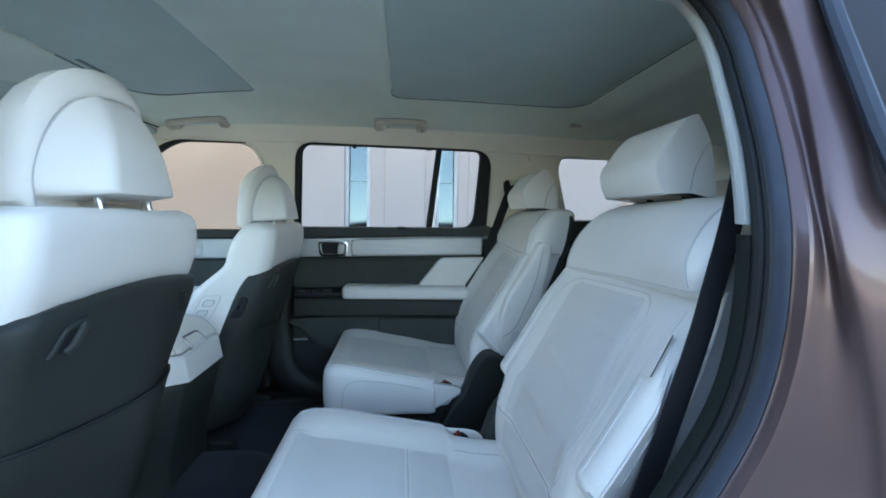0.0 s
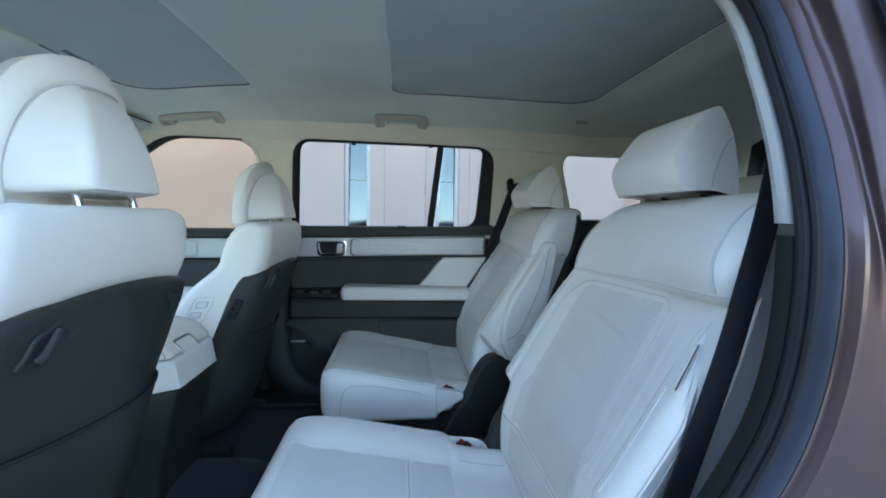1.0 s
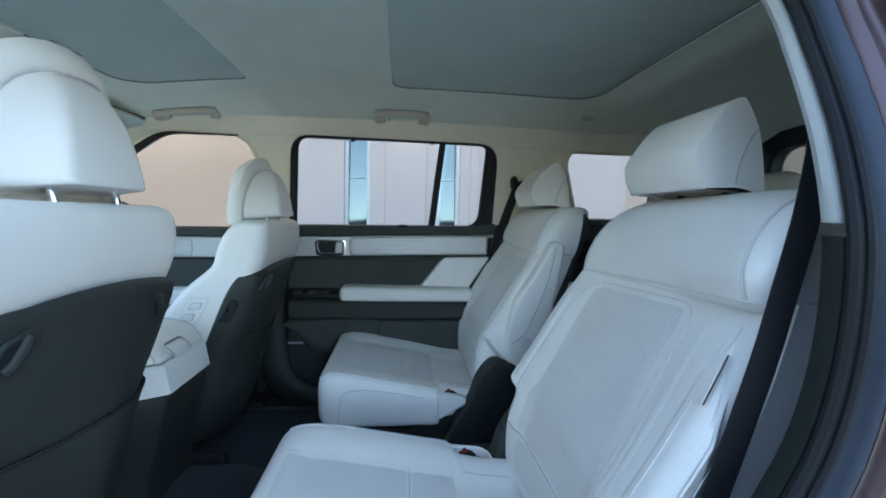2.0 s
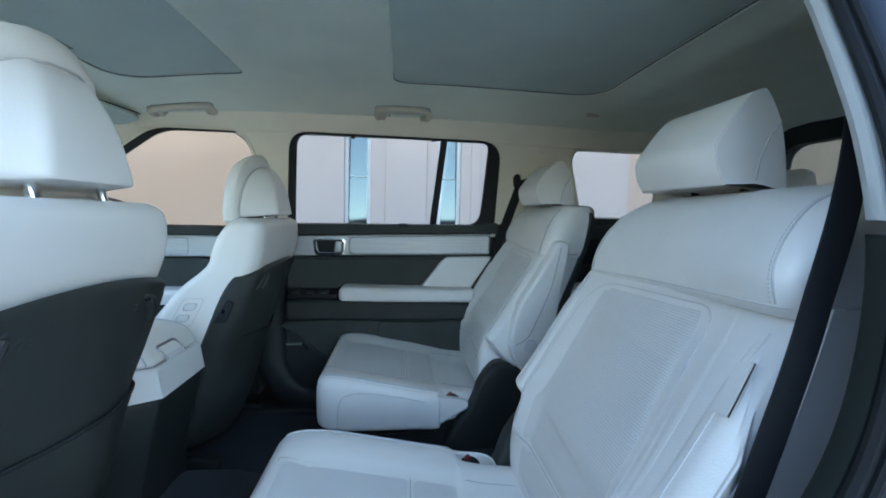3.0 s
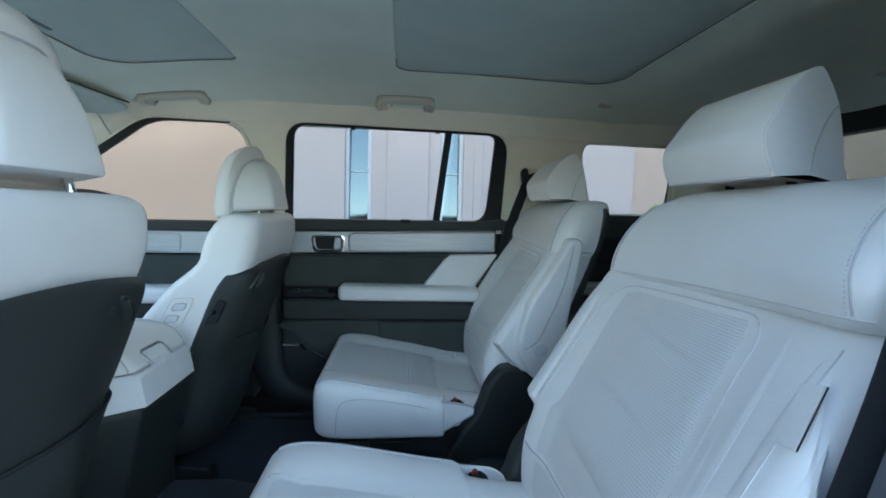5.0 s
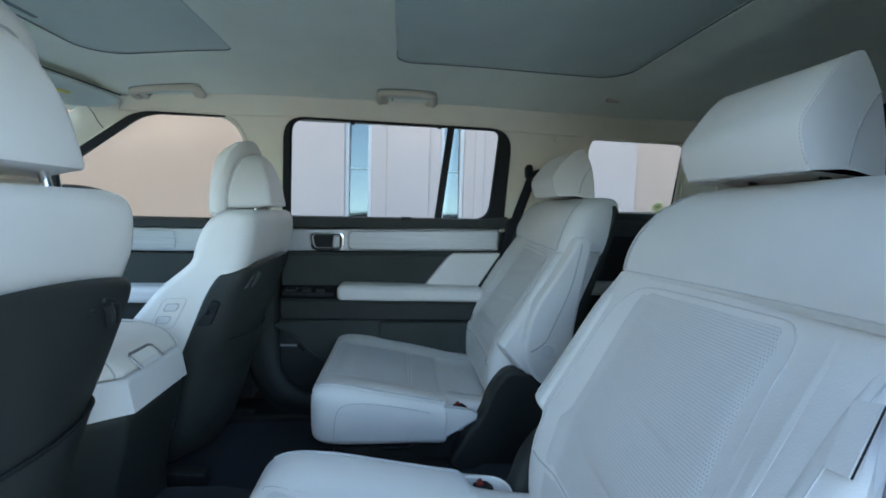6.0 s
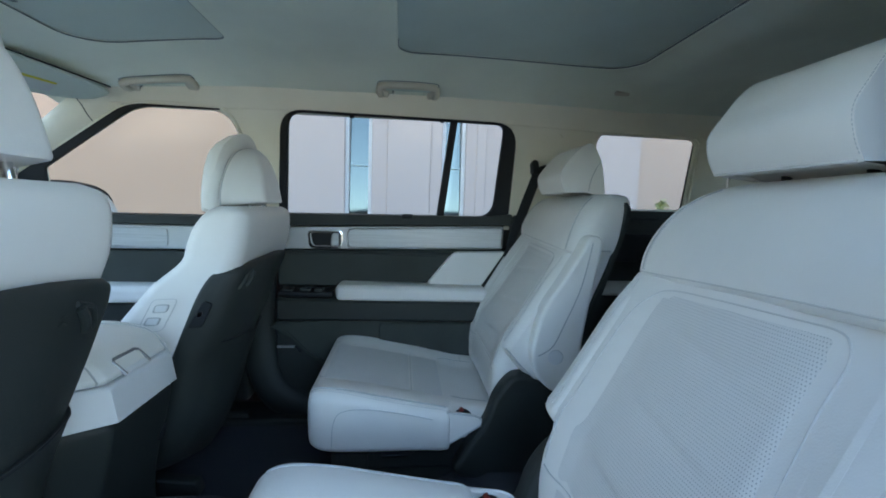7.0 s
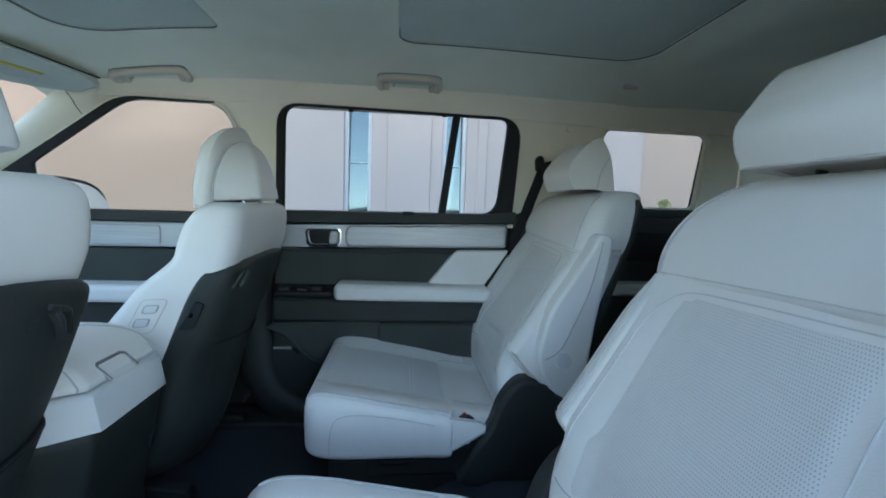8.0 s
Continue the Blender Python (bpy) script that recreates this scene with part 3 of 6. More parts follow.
def outer_skin():
    """Painted outside of the far side, with the window openings left free."""
    w = thing("wall_far_skin", (0, 2.15, 0.8), "brown painted outer side of the car", "car body", kind="structure")
    lower = rounded([(-1.9, 0.30), (1.9, 0.30), (1.9, 1.085), (-1.9, 1.05)], 0.02)
    part("panel", slab(lower, 2.10, 2.18, "y", 0.02), M_PAINT, w)


outer_skin()
# rear end
rear = thing("wall_rear", (1.75, CY, 1.2), "black-trimmed tailgate with its window", "tailgate", kind="structure")
ro = rounded([(0.47, 1.02), (2.03, 1.02), (2.03, 1.60), (0.47, 1.60)], 0.10, 6)
rl = rounded([(0.535, 1.08), (1.962, 1.08), (1.962, 1.552), (0.535, 1.552)], 0.09, 6)
ri = rounded([(0.535, 1.14), (1.970, 1.14), (1.970, 1.4925), (0.535, 1.4925)], 0.10, 6)
fx = AXES["x"]
part("frame", loft([[fx(p, 1.604) for p in ro], [fx(p, 1.604) for p in rl], [fx(p, 1.612) for p in inset(rl, 0.008)], [fx(p, 1.690) for p in inset(ri, -0.012)], [fx(p, 1.702) for p in ri], [fx(p, 1.76) for p in ri], [fx(p, 1.78) for p in ro], [fx(p, 1.604) for p in ro]], False), M_DARK, rear, "black plastic tailgate frame")
part("lower_panel", slab(rounded([(0.5, 0.34), (2.0, 0.34), (2.0, 1.1), (0.5, 1.1)], 0.03), 1.70, 1.80, "x", 0.02), M_DARK, rear)
g = part("pane", slab(inset(ri, -0.004), 1.745, 1.749, "x", 0.001), M_TINT_NEAR, rear)
g.visible_shadow = False

# luggage floor
solo("luggage_floor", box((0.75, 0.55, 0.42), (1.72, 1.95, 0.50), 0.02, "z"), M_CARPET, "black carpeted luggage floor", "floor", "structure")

# ---------------------------------------------------------------- far doors


def rear_door():
    d = thing("rear_door", (0, 2.05, 0.7), "closed rear car door with silver decor strip and white armrest", "car door")
    y = 1.985
    part("core", box((-0.49, 2.02, 0.36), (0.42, 2.10, 1.09), 0.02), M_DARK, d, "black door core")
    # window
    wf = part("window_frame", bend(window_frame(RW_O, RW_I, 1.966, 1.982), TUM), M_BLACK, d, "black rubber window frame")
    part("divider", bend(slab([Vector(p) for p in ((0.109, 1.09), (0.138, 1.09), (0.176, 1.456), (0.149, 1.456))], 1.970, 1.986, "y", 0.005), TUM), M_BLACK, wf)
    for x in (-0.205, 0.118):
        part("blind_hook", bend(box((x - 0.008, 1.970, 1.447), (x + 0.008, 1.980, 1.4605), 0.003), TUM), M_BLACK, wf)
    for a, b in ((-0.47, 0.13), (0.15, 0.37)):
        s = (0.0, 0.036)
        bm = slab([Vector(p) for p in ((a, 1.08), (b, 1.08), (b + 0.036 * (b < 0.2), 1.462), (a + 0.036 * (a > 0), 1.462))], 1.984, 1.988, "y", 0.001)
        p = part("pane", bend(bm, TUM), M_TINT, d, "tinted window pane")
        p.visible_shadow = False
    part("belt_trim", slab(rounded([(-0.475, 1.056), (0.412, 1.076), (0.41, 1.125), (0.30, 1.112), (-0.475, 1.104)], [0.004, 0.01, 0.02, 0.01, 0.004]), 1.955, 2.03, "y", 0.014), M_DARK, d, "black belt-line trim")
    part("blind_catch", box((-0.02, 1.948, 1.096), (0.02, 1.97, 1.112), 0.004), M_BLACK, d)
    # decor strip
    strip = part("decor_strip", slab(rounded([(-0.48, 0.968), (0.373, 0.984), (0.376, 1.074), (-0.48, 1.052)], [0.004, 0.012, 0.012, 0.004]), 1.965, 2.03, "y", 0.006), M_SILVER, d, "satin silver decor strip")
    part("grain_panel", slab(rounded([(-0.222, 0.979), (0.366, 0.990), (0.368, 1.067), (-0.222, 1.050)], [0.025, 0.01, 0.01, 0.025], 5), 1.961, 1.98, "y", 0.004), M_GRAIN, strip, "silver-grey wood-grain inlay")
    edge = [Vector((p.x, 1.9625, p.y)) for p in rounded([(-0.224, 0.977), (0.368, 0.988), (0.370, 1.069), (-0.224, 1.052)], [0.025, 0.01, 0.01, 0.025], 5)]
    part("inlay_rim", tube(edge + edge[:1], 0.0016, 6), M_CHROME, strip, "bright rim of the inlay")
    rimo = rounded([(-0.360, 0.973), (-0.240, 0.976), (-0.236, 1.044), (-0.372, 1.044)], 0.022, 5)
    rimi = shrunk(rimo, 0.009)
    f = AXES["y"]
    hb = part("handle_bezel", loft([[f(p, 1.966) for p in rimo], [f(p, 1.950) for p in shrunk(rimo, 0.001)], [f(p, 1.949) for p in shrunk(rimo, 0.005)], [f(p, 1.958) for p in rimi], [f(p, 1.968) for p in rimi]], False), M_CHROME, d, "chrome bezel of the inner handle")
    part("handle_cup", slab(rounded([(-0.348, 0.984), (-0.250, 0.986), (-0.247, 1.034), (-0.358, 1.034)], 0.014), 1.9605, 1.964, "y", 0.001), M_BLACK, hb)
    part("pull_lever", slab(rounded([(-0.284, 0.985), (-0.251, 0.987), (-0.249, 1.034), (-0.278, 1.034)], 0.010), 1.946, 1.963, "y", 0.006), M_SILVER, hb, "satin silver door pull")
    # lower panel layers
    part("upper_insert", slab(rounded([(-0.48, 0.83), (0.36, 0.83), (0.395, 0.984), (-0.48, 0.968)], 0.01), 1.968, 2.03, "y", 0.012), M_DARK2, d, "dark soft door insert")
    part("trim_shadow_line", box((-0.48, 1.958, 0.955), (0.38, 2.0, 0.969), 0.004), M_DARK, d)
    part("corner_pad", slab(rounded([(0.070, 0.835), (0.29, 0.835), (0.385, 0.978), (0.178, 0.972)], [0.016, 0.016, 0.016, 0.02], 6), 1.952, 1.99, "y", 0.010), M_LEATHER, d, "white padded wedge above the armrest")
    arm = part("armrest", slab(rounded([(-0.255, 0.79), (0.30, 0.79), (0.305, 0.845), (-0.255, 0.853)], [0.027, 0.026, 0.025, 0.027], 6), 1.872, 1.99, "y", 0.022, 5), M_LEATHER, d, "white padded armrest")
    part("armrest_base", slab(rounded([(-0.465, 0.715), (0.31, 0.715), (0.31, 0.793), (-0.465, 0.804)], [0.03, 0.03, 0.02, 0.02], 5), 1.872, 1.99, "y", 0.02, 4), M_DARK, d, "black base of the armrest")
    sw = part("switch_plate", box((-0.455, 1.885, 0.803), (-0.262, 1.975, 0.822), 0.006, "z"), M_BLACK, d, "gloss black window switch plate")
    for x in (-0.425, -0.365, -0.315):
        part("switch", box((x - 0.02, 1.90, 0.818), (x + 0.015, 1.945, 0.831), 0.004, "z"), M_DARK2, sw)
    # lower door: map pocket, speaker cover
    part("lower_panel", slab(rounded([(-0.475, 0.40), (0.30, 0.40), (0.40, 0.73), (-0.48, 0.73)], [0.10, 0.03, 0.03, 0.02], 6), 1.925, 2.03, "y", 0.02), M_DARK, d, "black lower door panel")
    part("pocket", slab(rounded([(-0.10, 0.55), (0.26, 0.55), (0.33, 0.71), (-0.10, 0.71)], 0.02), 1.90, 1.95, "y", 0.014), M_DARK2, d, "dark soft map pocket")
    fin = [(-0.47, 1.918, 0.71), (-0.40, 1.905, 0.64), (-0.30, 1.895, 0.56), (-0.12, 1.89, 0.52)]
    part("pocket_edge", tube(curve(fin, 6, False), 0.005), M_DARK2, d)
    part("pocket_wall", slab(curve([(-0.47, 0.705), (-0.40, 0.635), (-0.30, 0.555), (-0.12, 0.515), (0.1, 0.52), (0.1, 0.70)], 3), 1.907, 1.93, "y", 0.01), M_DARK2, d)
    part("grille_bar", box((-0.47, 1.915, 0.606), (-0.405, 1.93, 0.613), 0.002), M_SILVER, d, "thin silver accent")
    part("grille_tip", slab(rounded([(-0.408, 0.612), (-0.385, 0.588), (-0.378, 0.592), (-0.398, 0.615)], 0.003), 1.912, 1.93, "y", 0.003), M_CHROME, d)
    return d


rear_door()


def front_door():
    d = thing("front_door", (-1.1, 2.03, 0.7), "closed front car door with silver decor strip", "car door")
    part("core", box((-1.62, 2.0, 0.36), (-0.60, 2.10, 1.07), 0.02), M_DARK, d, "black door core")
    o = rounded([(-0.590, 1.06), (-0.578, 1.35), (-0.625, 1.466), (-0.955, 1.475), (-1.44, 1.155), (-1.44, 1.06)], [0.01, 0.08, 0.08, 0.10, 0.03, 0.01], 5)
    i = rounded([(-0.609, 1.082), (-0.590, 1.35), (-0.635, 1.455), (-0.928, 1.454), (-1.254, 1.240), (-1.256, 1.082)], [0.004, 0.08, 0.08, 0.06, 0.01, 0.004], 5)
    part("window_frame", bend(window_frame(o, i, 1.974, 1.986), TUM), M_PILLAR, d, "cream window surround")
    blk = rounded([(-0.655, 1.4525), (-0.928, 1.453), (-1.252, 1.236), (-1.255, 1.07), (-1.47, 1.07), (-1.47, 1.128), (-0.955, 1.4615), (-0.655, 1.457)], [0.001, 0.06, 0.01, 0.004, 0.01, 0.02, 0.06, 0.001], 5)
    part("window_rubber", bend(slab(blk, 1.966, 1.980, "y", 0.001), TUM), M_BLACK, d, "black rubber window seal")
    p = part("pane", bend(slab(inset(o, 0.004), 1.990, 1.994, "y", 0.001), TUM), M_GLASS, d, "clear window pane")
    p.visible_shadow = False
    part("belt_trim", slab(rounded([(-1.55, 1.046), (-0.60, 1.050), (-0.60, 1.09), (-1.55, 1.084)], 0.008), 1.92, 2.0, "y", 0.014), M_DARK, d, "black belt-line trim")
    strip = part("decor_strip", slab(rounded([(-1.55, 0.955), (-0.60, 0.965), (-0.60, 1.050), (-1.55, 1.046)], 0.01), 1.94, 2.0, "y", 0.006), M_SILVER, d, "satin silver decor strip")
    part("grain_panel", slab(rounded([(-1.5, 0.965), (-0.85, 0.97), (-0.85, 1.038), (-1.5, 1.036)], 0.015), 1.936, 1.96, "y", 0.004), M_GRAIN, strip, "silver-grey wood-grain inlay")
    part("insert", slab(rounded([(-1.55, 0.80), (-0.60, 0.80), (-0.60, 0.958), (-1.55, 0.952)], 0.01), 1.948, 2.0, "y", 0.01), M_DARK2, d, "dark soft door insert")
    part("armrest", slab(rounded([(-1.45, 0.779), (-0.64, 0.779), (-0.64, 0.84), (-1.45, 0.84)], 0.028, 6), 1.86, 1.98, "y", 0.02, 4), M_LEATHER, d, "white padded armrest")
    part("lower_panel", slab(rounded([(-1.6, 0.40), (-0.66, 0.40), (-0.62, 0.78), (-1.6, 0.78)], 0.04), 1.90, 2.0, "y", 0.02), M_DARK, d, "black lower door panel")
    return d


front_door()


def side_mirror():
    m = thing("side_mirror", (-1.20, 2.25, 1.12), "black-cased outside mirror on the front door", "side mirror")
    case = rounded([(1.99, 1.02), (2.325, 1.02), (2.325, 1.12), (2.26, 1.185), (2.12, 1.20), (1.99, 1.197)], [0.02, 0.03, 0.06, 0.06, 0.05, 0.03], 6)
    part("case", slab(case, -1.40, -1.255, "x", 0.03, 4), M_CASE, m, "black mirror case")
    pane = rounded([(2.0, 1.03), (2.285, 1.03), (2.285, 1.10), (2.225, 1.166), (2.11, 1.184), (2.0, 1.184)], [0.02, 0.03, 0.05, 0.06, 0.05, 0.02], 6)
    part("lens", bend(slab(pane, -1.252, -1.244, "x", 0.002), lambda v: Vector((v.x + 0.030 - 0.20 * (v.z - 1.02), v.y, v.z))), M_CHROME, m, "mirror glass")
    part("foot", box((-1.28, 2.0, 1.06), (-1.18, 2.10, 1.12), 0.02, "y"), M_BLACK, m)


side_mirror()


def a_pillar():
    w = thing("trim_a_pillar", (-1.2, 1.93, 1.3), "pale cloth windscreen pillar trim", "pillar trim", kind="structure")
    up = curve([(-1.60, 1.93, 1.08), (-1.45, 1.93, 1.21), (-1.296, 1.928, 1.345), (-1.168, 1.925, 1.458), (-1.09, 1.915, 1.515)], 6, False)
    lo = curve([(-1.62, 1.96, 1.04), (-1.48, 1.955, 1.13), (-1.337, 1.95, 1.222), (-1.161, 1.945, 1.327), (-0.985, 1.935, 1.462)], 6, False)
    rings = []
    for a, b in zip(up, lo):
        m = a.lerp(b, 0.5) + Vector((0.008, -0.022, 0.004))
        back = a.lerp(b, 0.5) + Vector((0, 0.05, 0.0))
        rings.append([a, a.lerp(m, 0.55) + Vector((0, -0.006, 0)), m, m.lerp(b, 0.45) + Vector((0, -0.006, 0)), b, b + Vector((0, 0.03, 0)), back, a + Vector((0, 0.03, 0))])
    part("cover", loft(rings), M_PILLAR, w)
    a, b = rings[-4], rings[-5]
    part("joint", tube([p.lerp(q, 0.5) + Vector((0.0008, -0.0006, 0.0004)) for p, q in list(zip(a, b))[:5]], 0.0013, 6), M_DARK2, w, "fine joint across the trim")


a_pillar()

# ---------------------------------------------------------------- seats


def table(rows):
    """Smooth lookup through (key, value, value...) rows."""
    keys = [r[0] for r in rows]

    def f(k):
        k = min(max(k, keys[0]), keys[-1])
        i = max(0, min(len(keys) - 2, next((j for j in range(len(keys) - 1) if k <= keys[j + 1]), 0)))
        a, b, c, d = rows[max(0, i - 1)], rows[i], rows[i + 1], rows[min(len(rows) - 1, i + 2)]
        t = (k - b[0]) / (c[0] - b[0])
        out = []
        for q in range(1, len(b)):
            m0 = (c[q] - a[q]) / max(1e-6, c[0] - a[0]) * (c[0] - b[0])
            m1 = (d[q] - b[q]) / max(1e-6, d[0] - b[0]) * (c[0] - b[0])
            out.append((2 * t ** 3 - 3 * t ** 2 + 1) * b[q] + (t ** 3 - 2 * t ** 2 + t) * m0 + (-2 * t ** 3 + 3 * t ** 2) * c[q] + (t ** 3 - t ** 2) * m1)
        return out
    return f


def spread(hw, r, n=14, m=6):
    """Lateral samples, denser in the rounded ends."""
    r = min(r, hw * 0.95)
    arc = [hw - r + r * math.sin(math.pi / 2 * k / m) for k in range(1, m + 1)]
    mid = [-(hw - r) + 2 * (hw - r) * k / n for k in range(n + 1)]
    return [-a for a in reversed(arc)] + mid + arc


def edge_round(q, hw, r):
    r = min(r, hw * 0.95)
    t = max(0.0, (abs(q) - (hw - r)) / r)
    return r * (1 - math.sqrt(max(0.0, 1 - t * t)))


def section(z, xf, xb, hw, rf, rb, yc, front=None, back=None):
    """A level cut through a padded body: front and rear edges with rounded corners."""
    rf, rb = min(rf, (xb - xf) * 0.49), min(rb, (xb - xf) * 0.49)
    A = [Vector((xf + edge_round(q, hw, rf) + (front(q / hw) if front else 0), yc + q, z)) for q in spread(hw, rf)]
    B = [Vector((xb - edge_round(q, hw, rb) - (back(q / hw) if back else 0), yc + q, z)) for q in reversed(spread(hw, rb))]
    return A + B


def upright(rows, yc, zs, rf, rb, front=None, back=None, dx=0.0, dz=0.0):
    """A body lofted from level cuts; rows: (z, front x, rear x, half width)."""
    f = table(rows)
    return loft([section(z + dz, f(z)[0] + dx, f(z)[1] + dx, f(z)[2], rf, rb, yc, (lambda u, k=z: front(u, k)) if front else None, (lambda u, k=z: back(u, k)) if back else None) for z in zs])


def steps(a, b, n):
    return [a + (b - a) * k / n for k in range(n + 1)]


def patch(f, us, vs, thick=0.003, round_uv=0.012):
    """A thin upholstery panel: f(u, v) gives place and outward normal; rims roll down."""
    n, m = len(us), len(vs)
    top, low = [], []
    for i, u in enumerate(us):
        a, b = [], []
        for j, v in enumerate(vs):
            p, nn = f(u, v)
            e = min(u - us[0], us[-1] - u, v - vs[0], vs[-1] - v)
            h = thick * (1 - max(0, 1 - e / round_uv) ** 2) - 0.0008
            a.append(p + nn * h)
        top.append(a)
    return loft(top, False, None, False)


def pipe_on(f, uv, parent, r=0.0016, name="seam", material=None, out=0.0006, per=6):
    """A seam or piping that follows a surface f(u, v)."""
    pts = [f(q.x, q.y) for q in curve([Vector(p) for p in uv], per, False)]
    line = [p + n * out for p, n in pts]
    return part(name, dashes(line, r) if name == "stitching" else tube(line, r, 6), material or M_PIPE, parent)


def profile_pad(profile, ya, yb, r, per=5, taper=None, mid=5, crown=0.0, yc=None):
    """A padded block: a side outline (x, z) pushed across the car with round rims; taper(z) narrows it, crown bulges it forward in the middle."""
    bm = slab(curve([Vector(p) for p in profile], per), ya, yb, "y", r, 5, None, mid)
    c, h = (ya + yb) / 2, abs(yb - ya) / 2
    for v in bm.verts:
        u = (v.co.y - c) / h
        if crown:
            v.co.x -= crown * (1 - u * u)
        if taper:
            base = c if yc is None else yc
            v.co.y = base + (v.co.y - base) * taper(v.co.z)
    return bm


def headrest_posts(parent, yc, x, z0, z1, half=0.062):
    for s in (-1, 1):
        post = part("post", tube([(x, yc + s * half, z0), (x - 0.012, yc + s * half, z1)], 0.0065, 12), M_CHROME, parent, "chrome headrest post")
        part("sleeve", slab([Vector((x + 0.014 * math.cos(a), yc + s * half + 0.012 * math.sin(a))) for a in [2 * math.pi * k / 16 for k in range(16)]], z0 - 0.01, z0 + 0.008, "z", 0.003), M_WHITE_PL, post)


def wing(u, depth):
    """Bolsters stand forward of the middle panel by depth."""
    a = abs(u)
    t = min(1, max(0, (a - 0.50) / 0.26))
    return depth * (1 - t * t * (3 - 2 * t))


BACK = [(0.55, 0.300, 0.40, 0.245), (0.565, 0.256, 0.415, 0.250), (0.62, 0.244, 0.43, 0.252), (0.70, 0.247, 0.44, 0.244), (0.745, 0.260, 0.447, 0.242), (0.775, 0.268, 0.452, 0.252), (0.80, 0.283, 0.458, 0.268), (0.86, 0.320, 0.477, 0.275), (0.95, 0.374, 0.507, 0.280), (1.01, 0.412, 0.527, 0.282), (1.028, 0.425, 0.530, 0.281)]
SHOULDER = [(1.020, 0.432, 0.528, 0.270), (1.028, 0.424, 0.530, 0.282), (1.038, 0.424, 0.533, 0.2855), (1.07, 0.432, 0.543, 0.286), (1.11, 0.447, 0.554, 0.276), (1.142, 0.465, 0.562, 0.258), (1.163, 0.483, 0.567, 0.238), (1.178, 0.503, 0.567, 0.214), (1.187, 0.522, 0.562, 0.18), (1.190, 0.535, 0.556, 0.12)]
# cushion, front to rear: x, top, bottom, half width
CUSH = [(-0.258, 0.618, 0.555, 0.225), (-0.255, 0.634, 0.53, 0.25), (-0.248, 0.646, 0.513, 0.266), (-0.227, 0.656, 0.503, 0.279), (-0.192, 0.658, 0.498, 0.284), (-0.132, 0.652, 0.496, 0.285), (-0.062, 0.639, 0.496, 0.285), (0.0552, 0.617, 0.497, 0.285), (0.118, 0.603, 0.498, 0.284), (0.128, 0.6, 0.5, 0.25), (0.17, 0.59, 0.51, 0.246), (0.262, 0.579, 0.52, 0.246)]


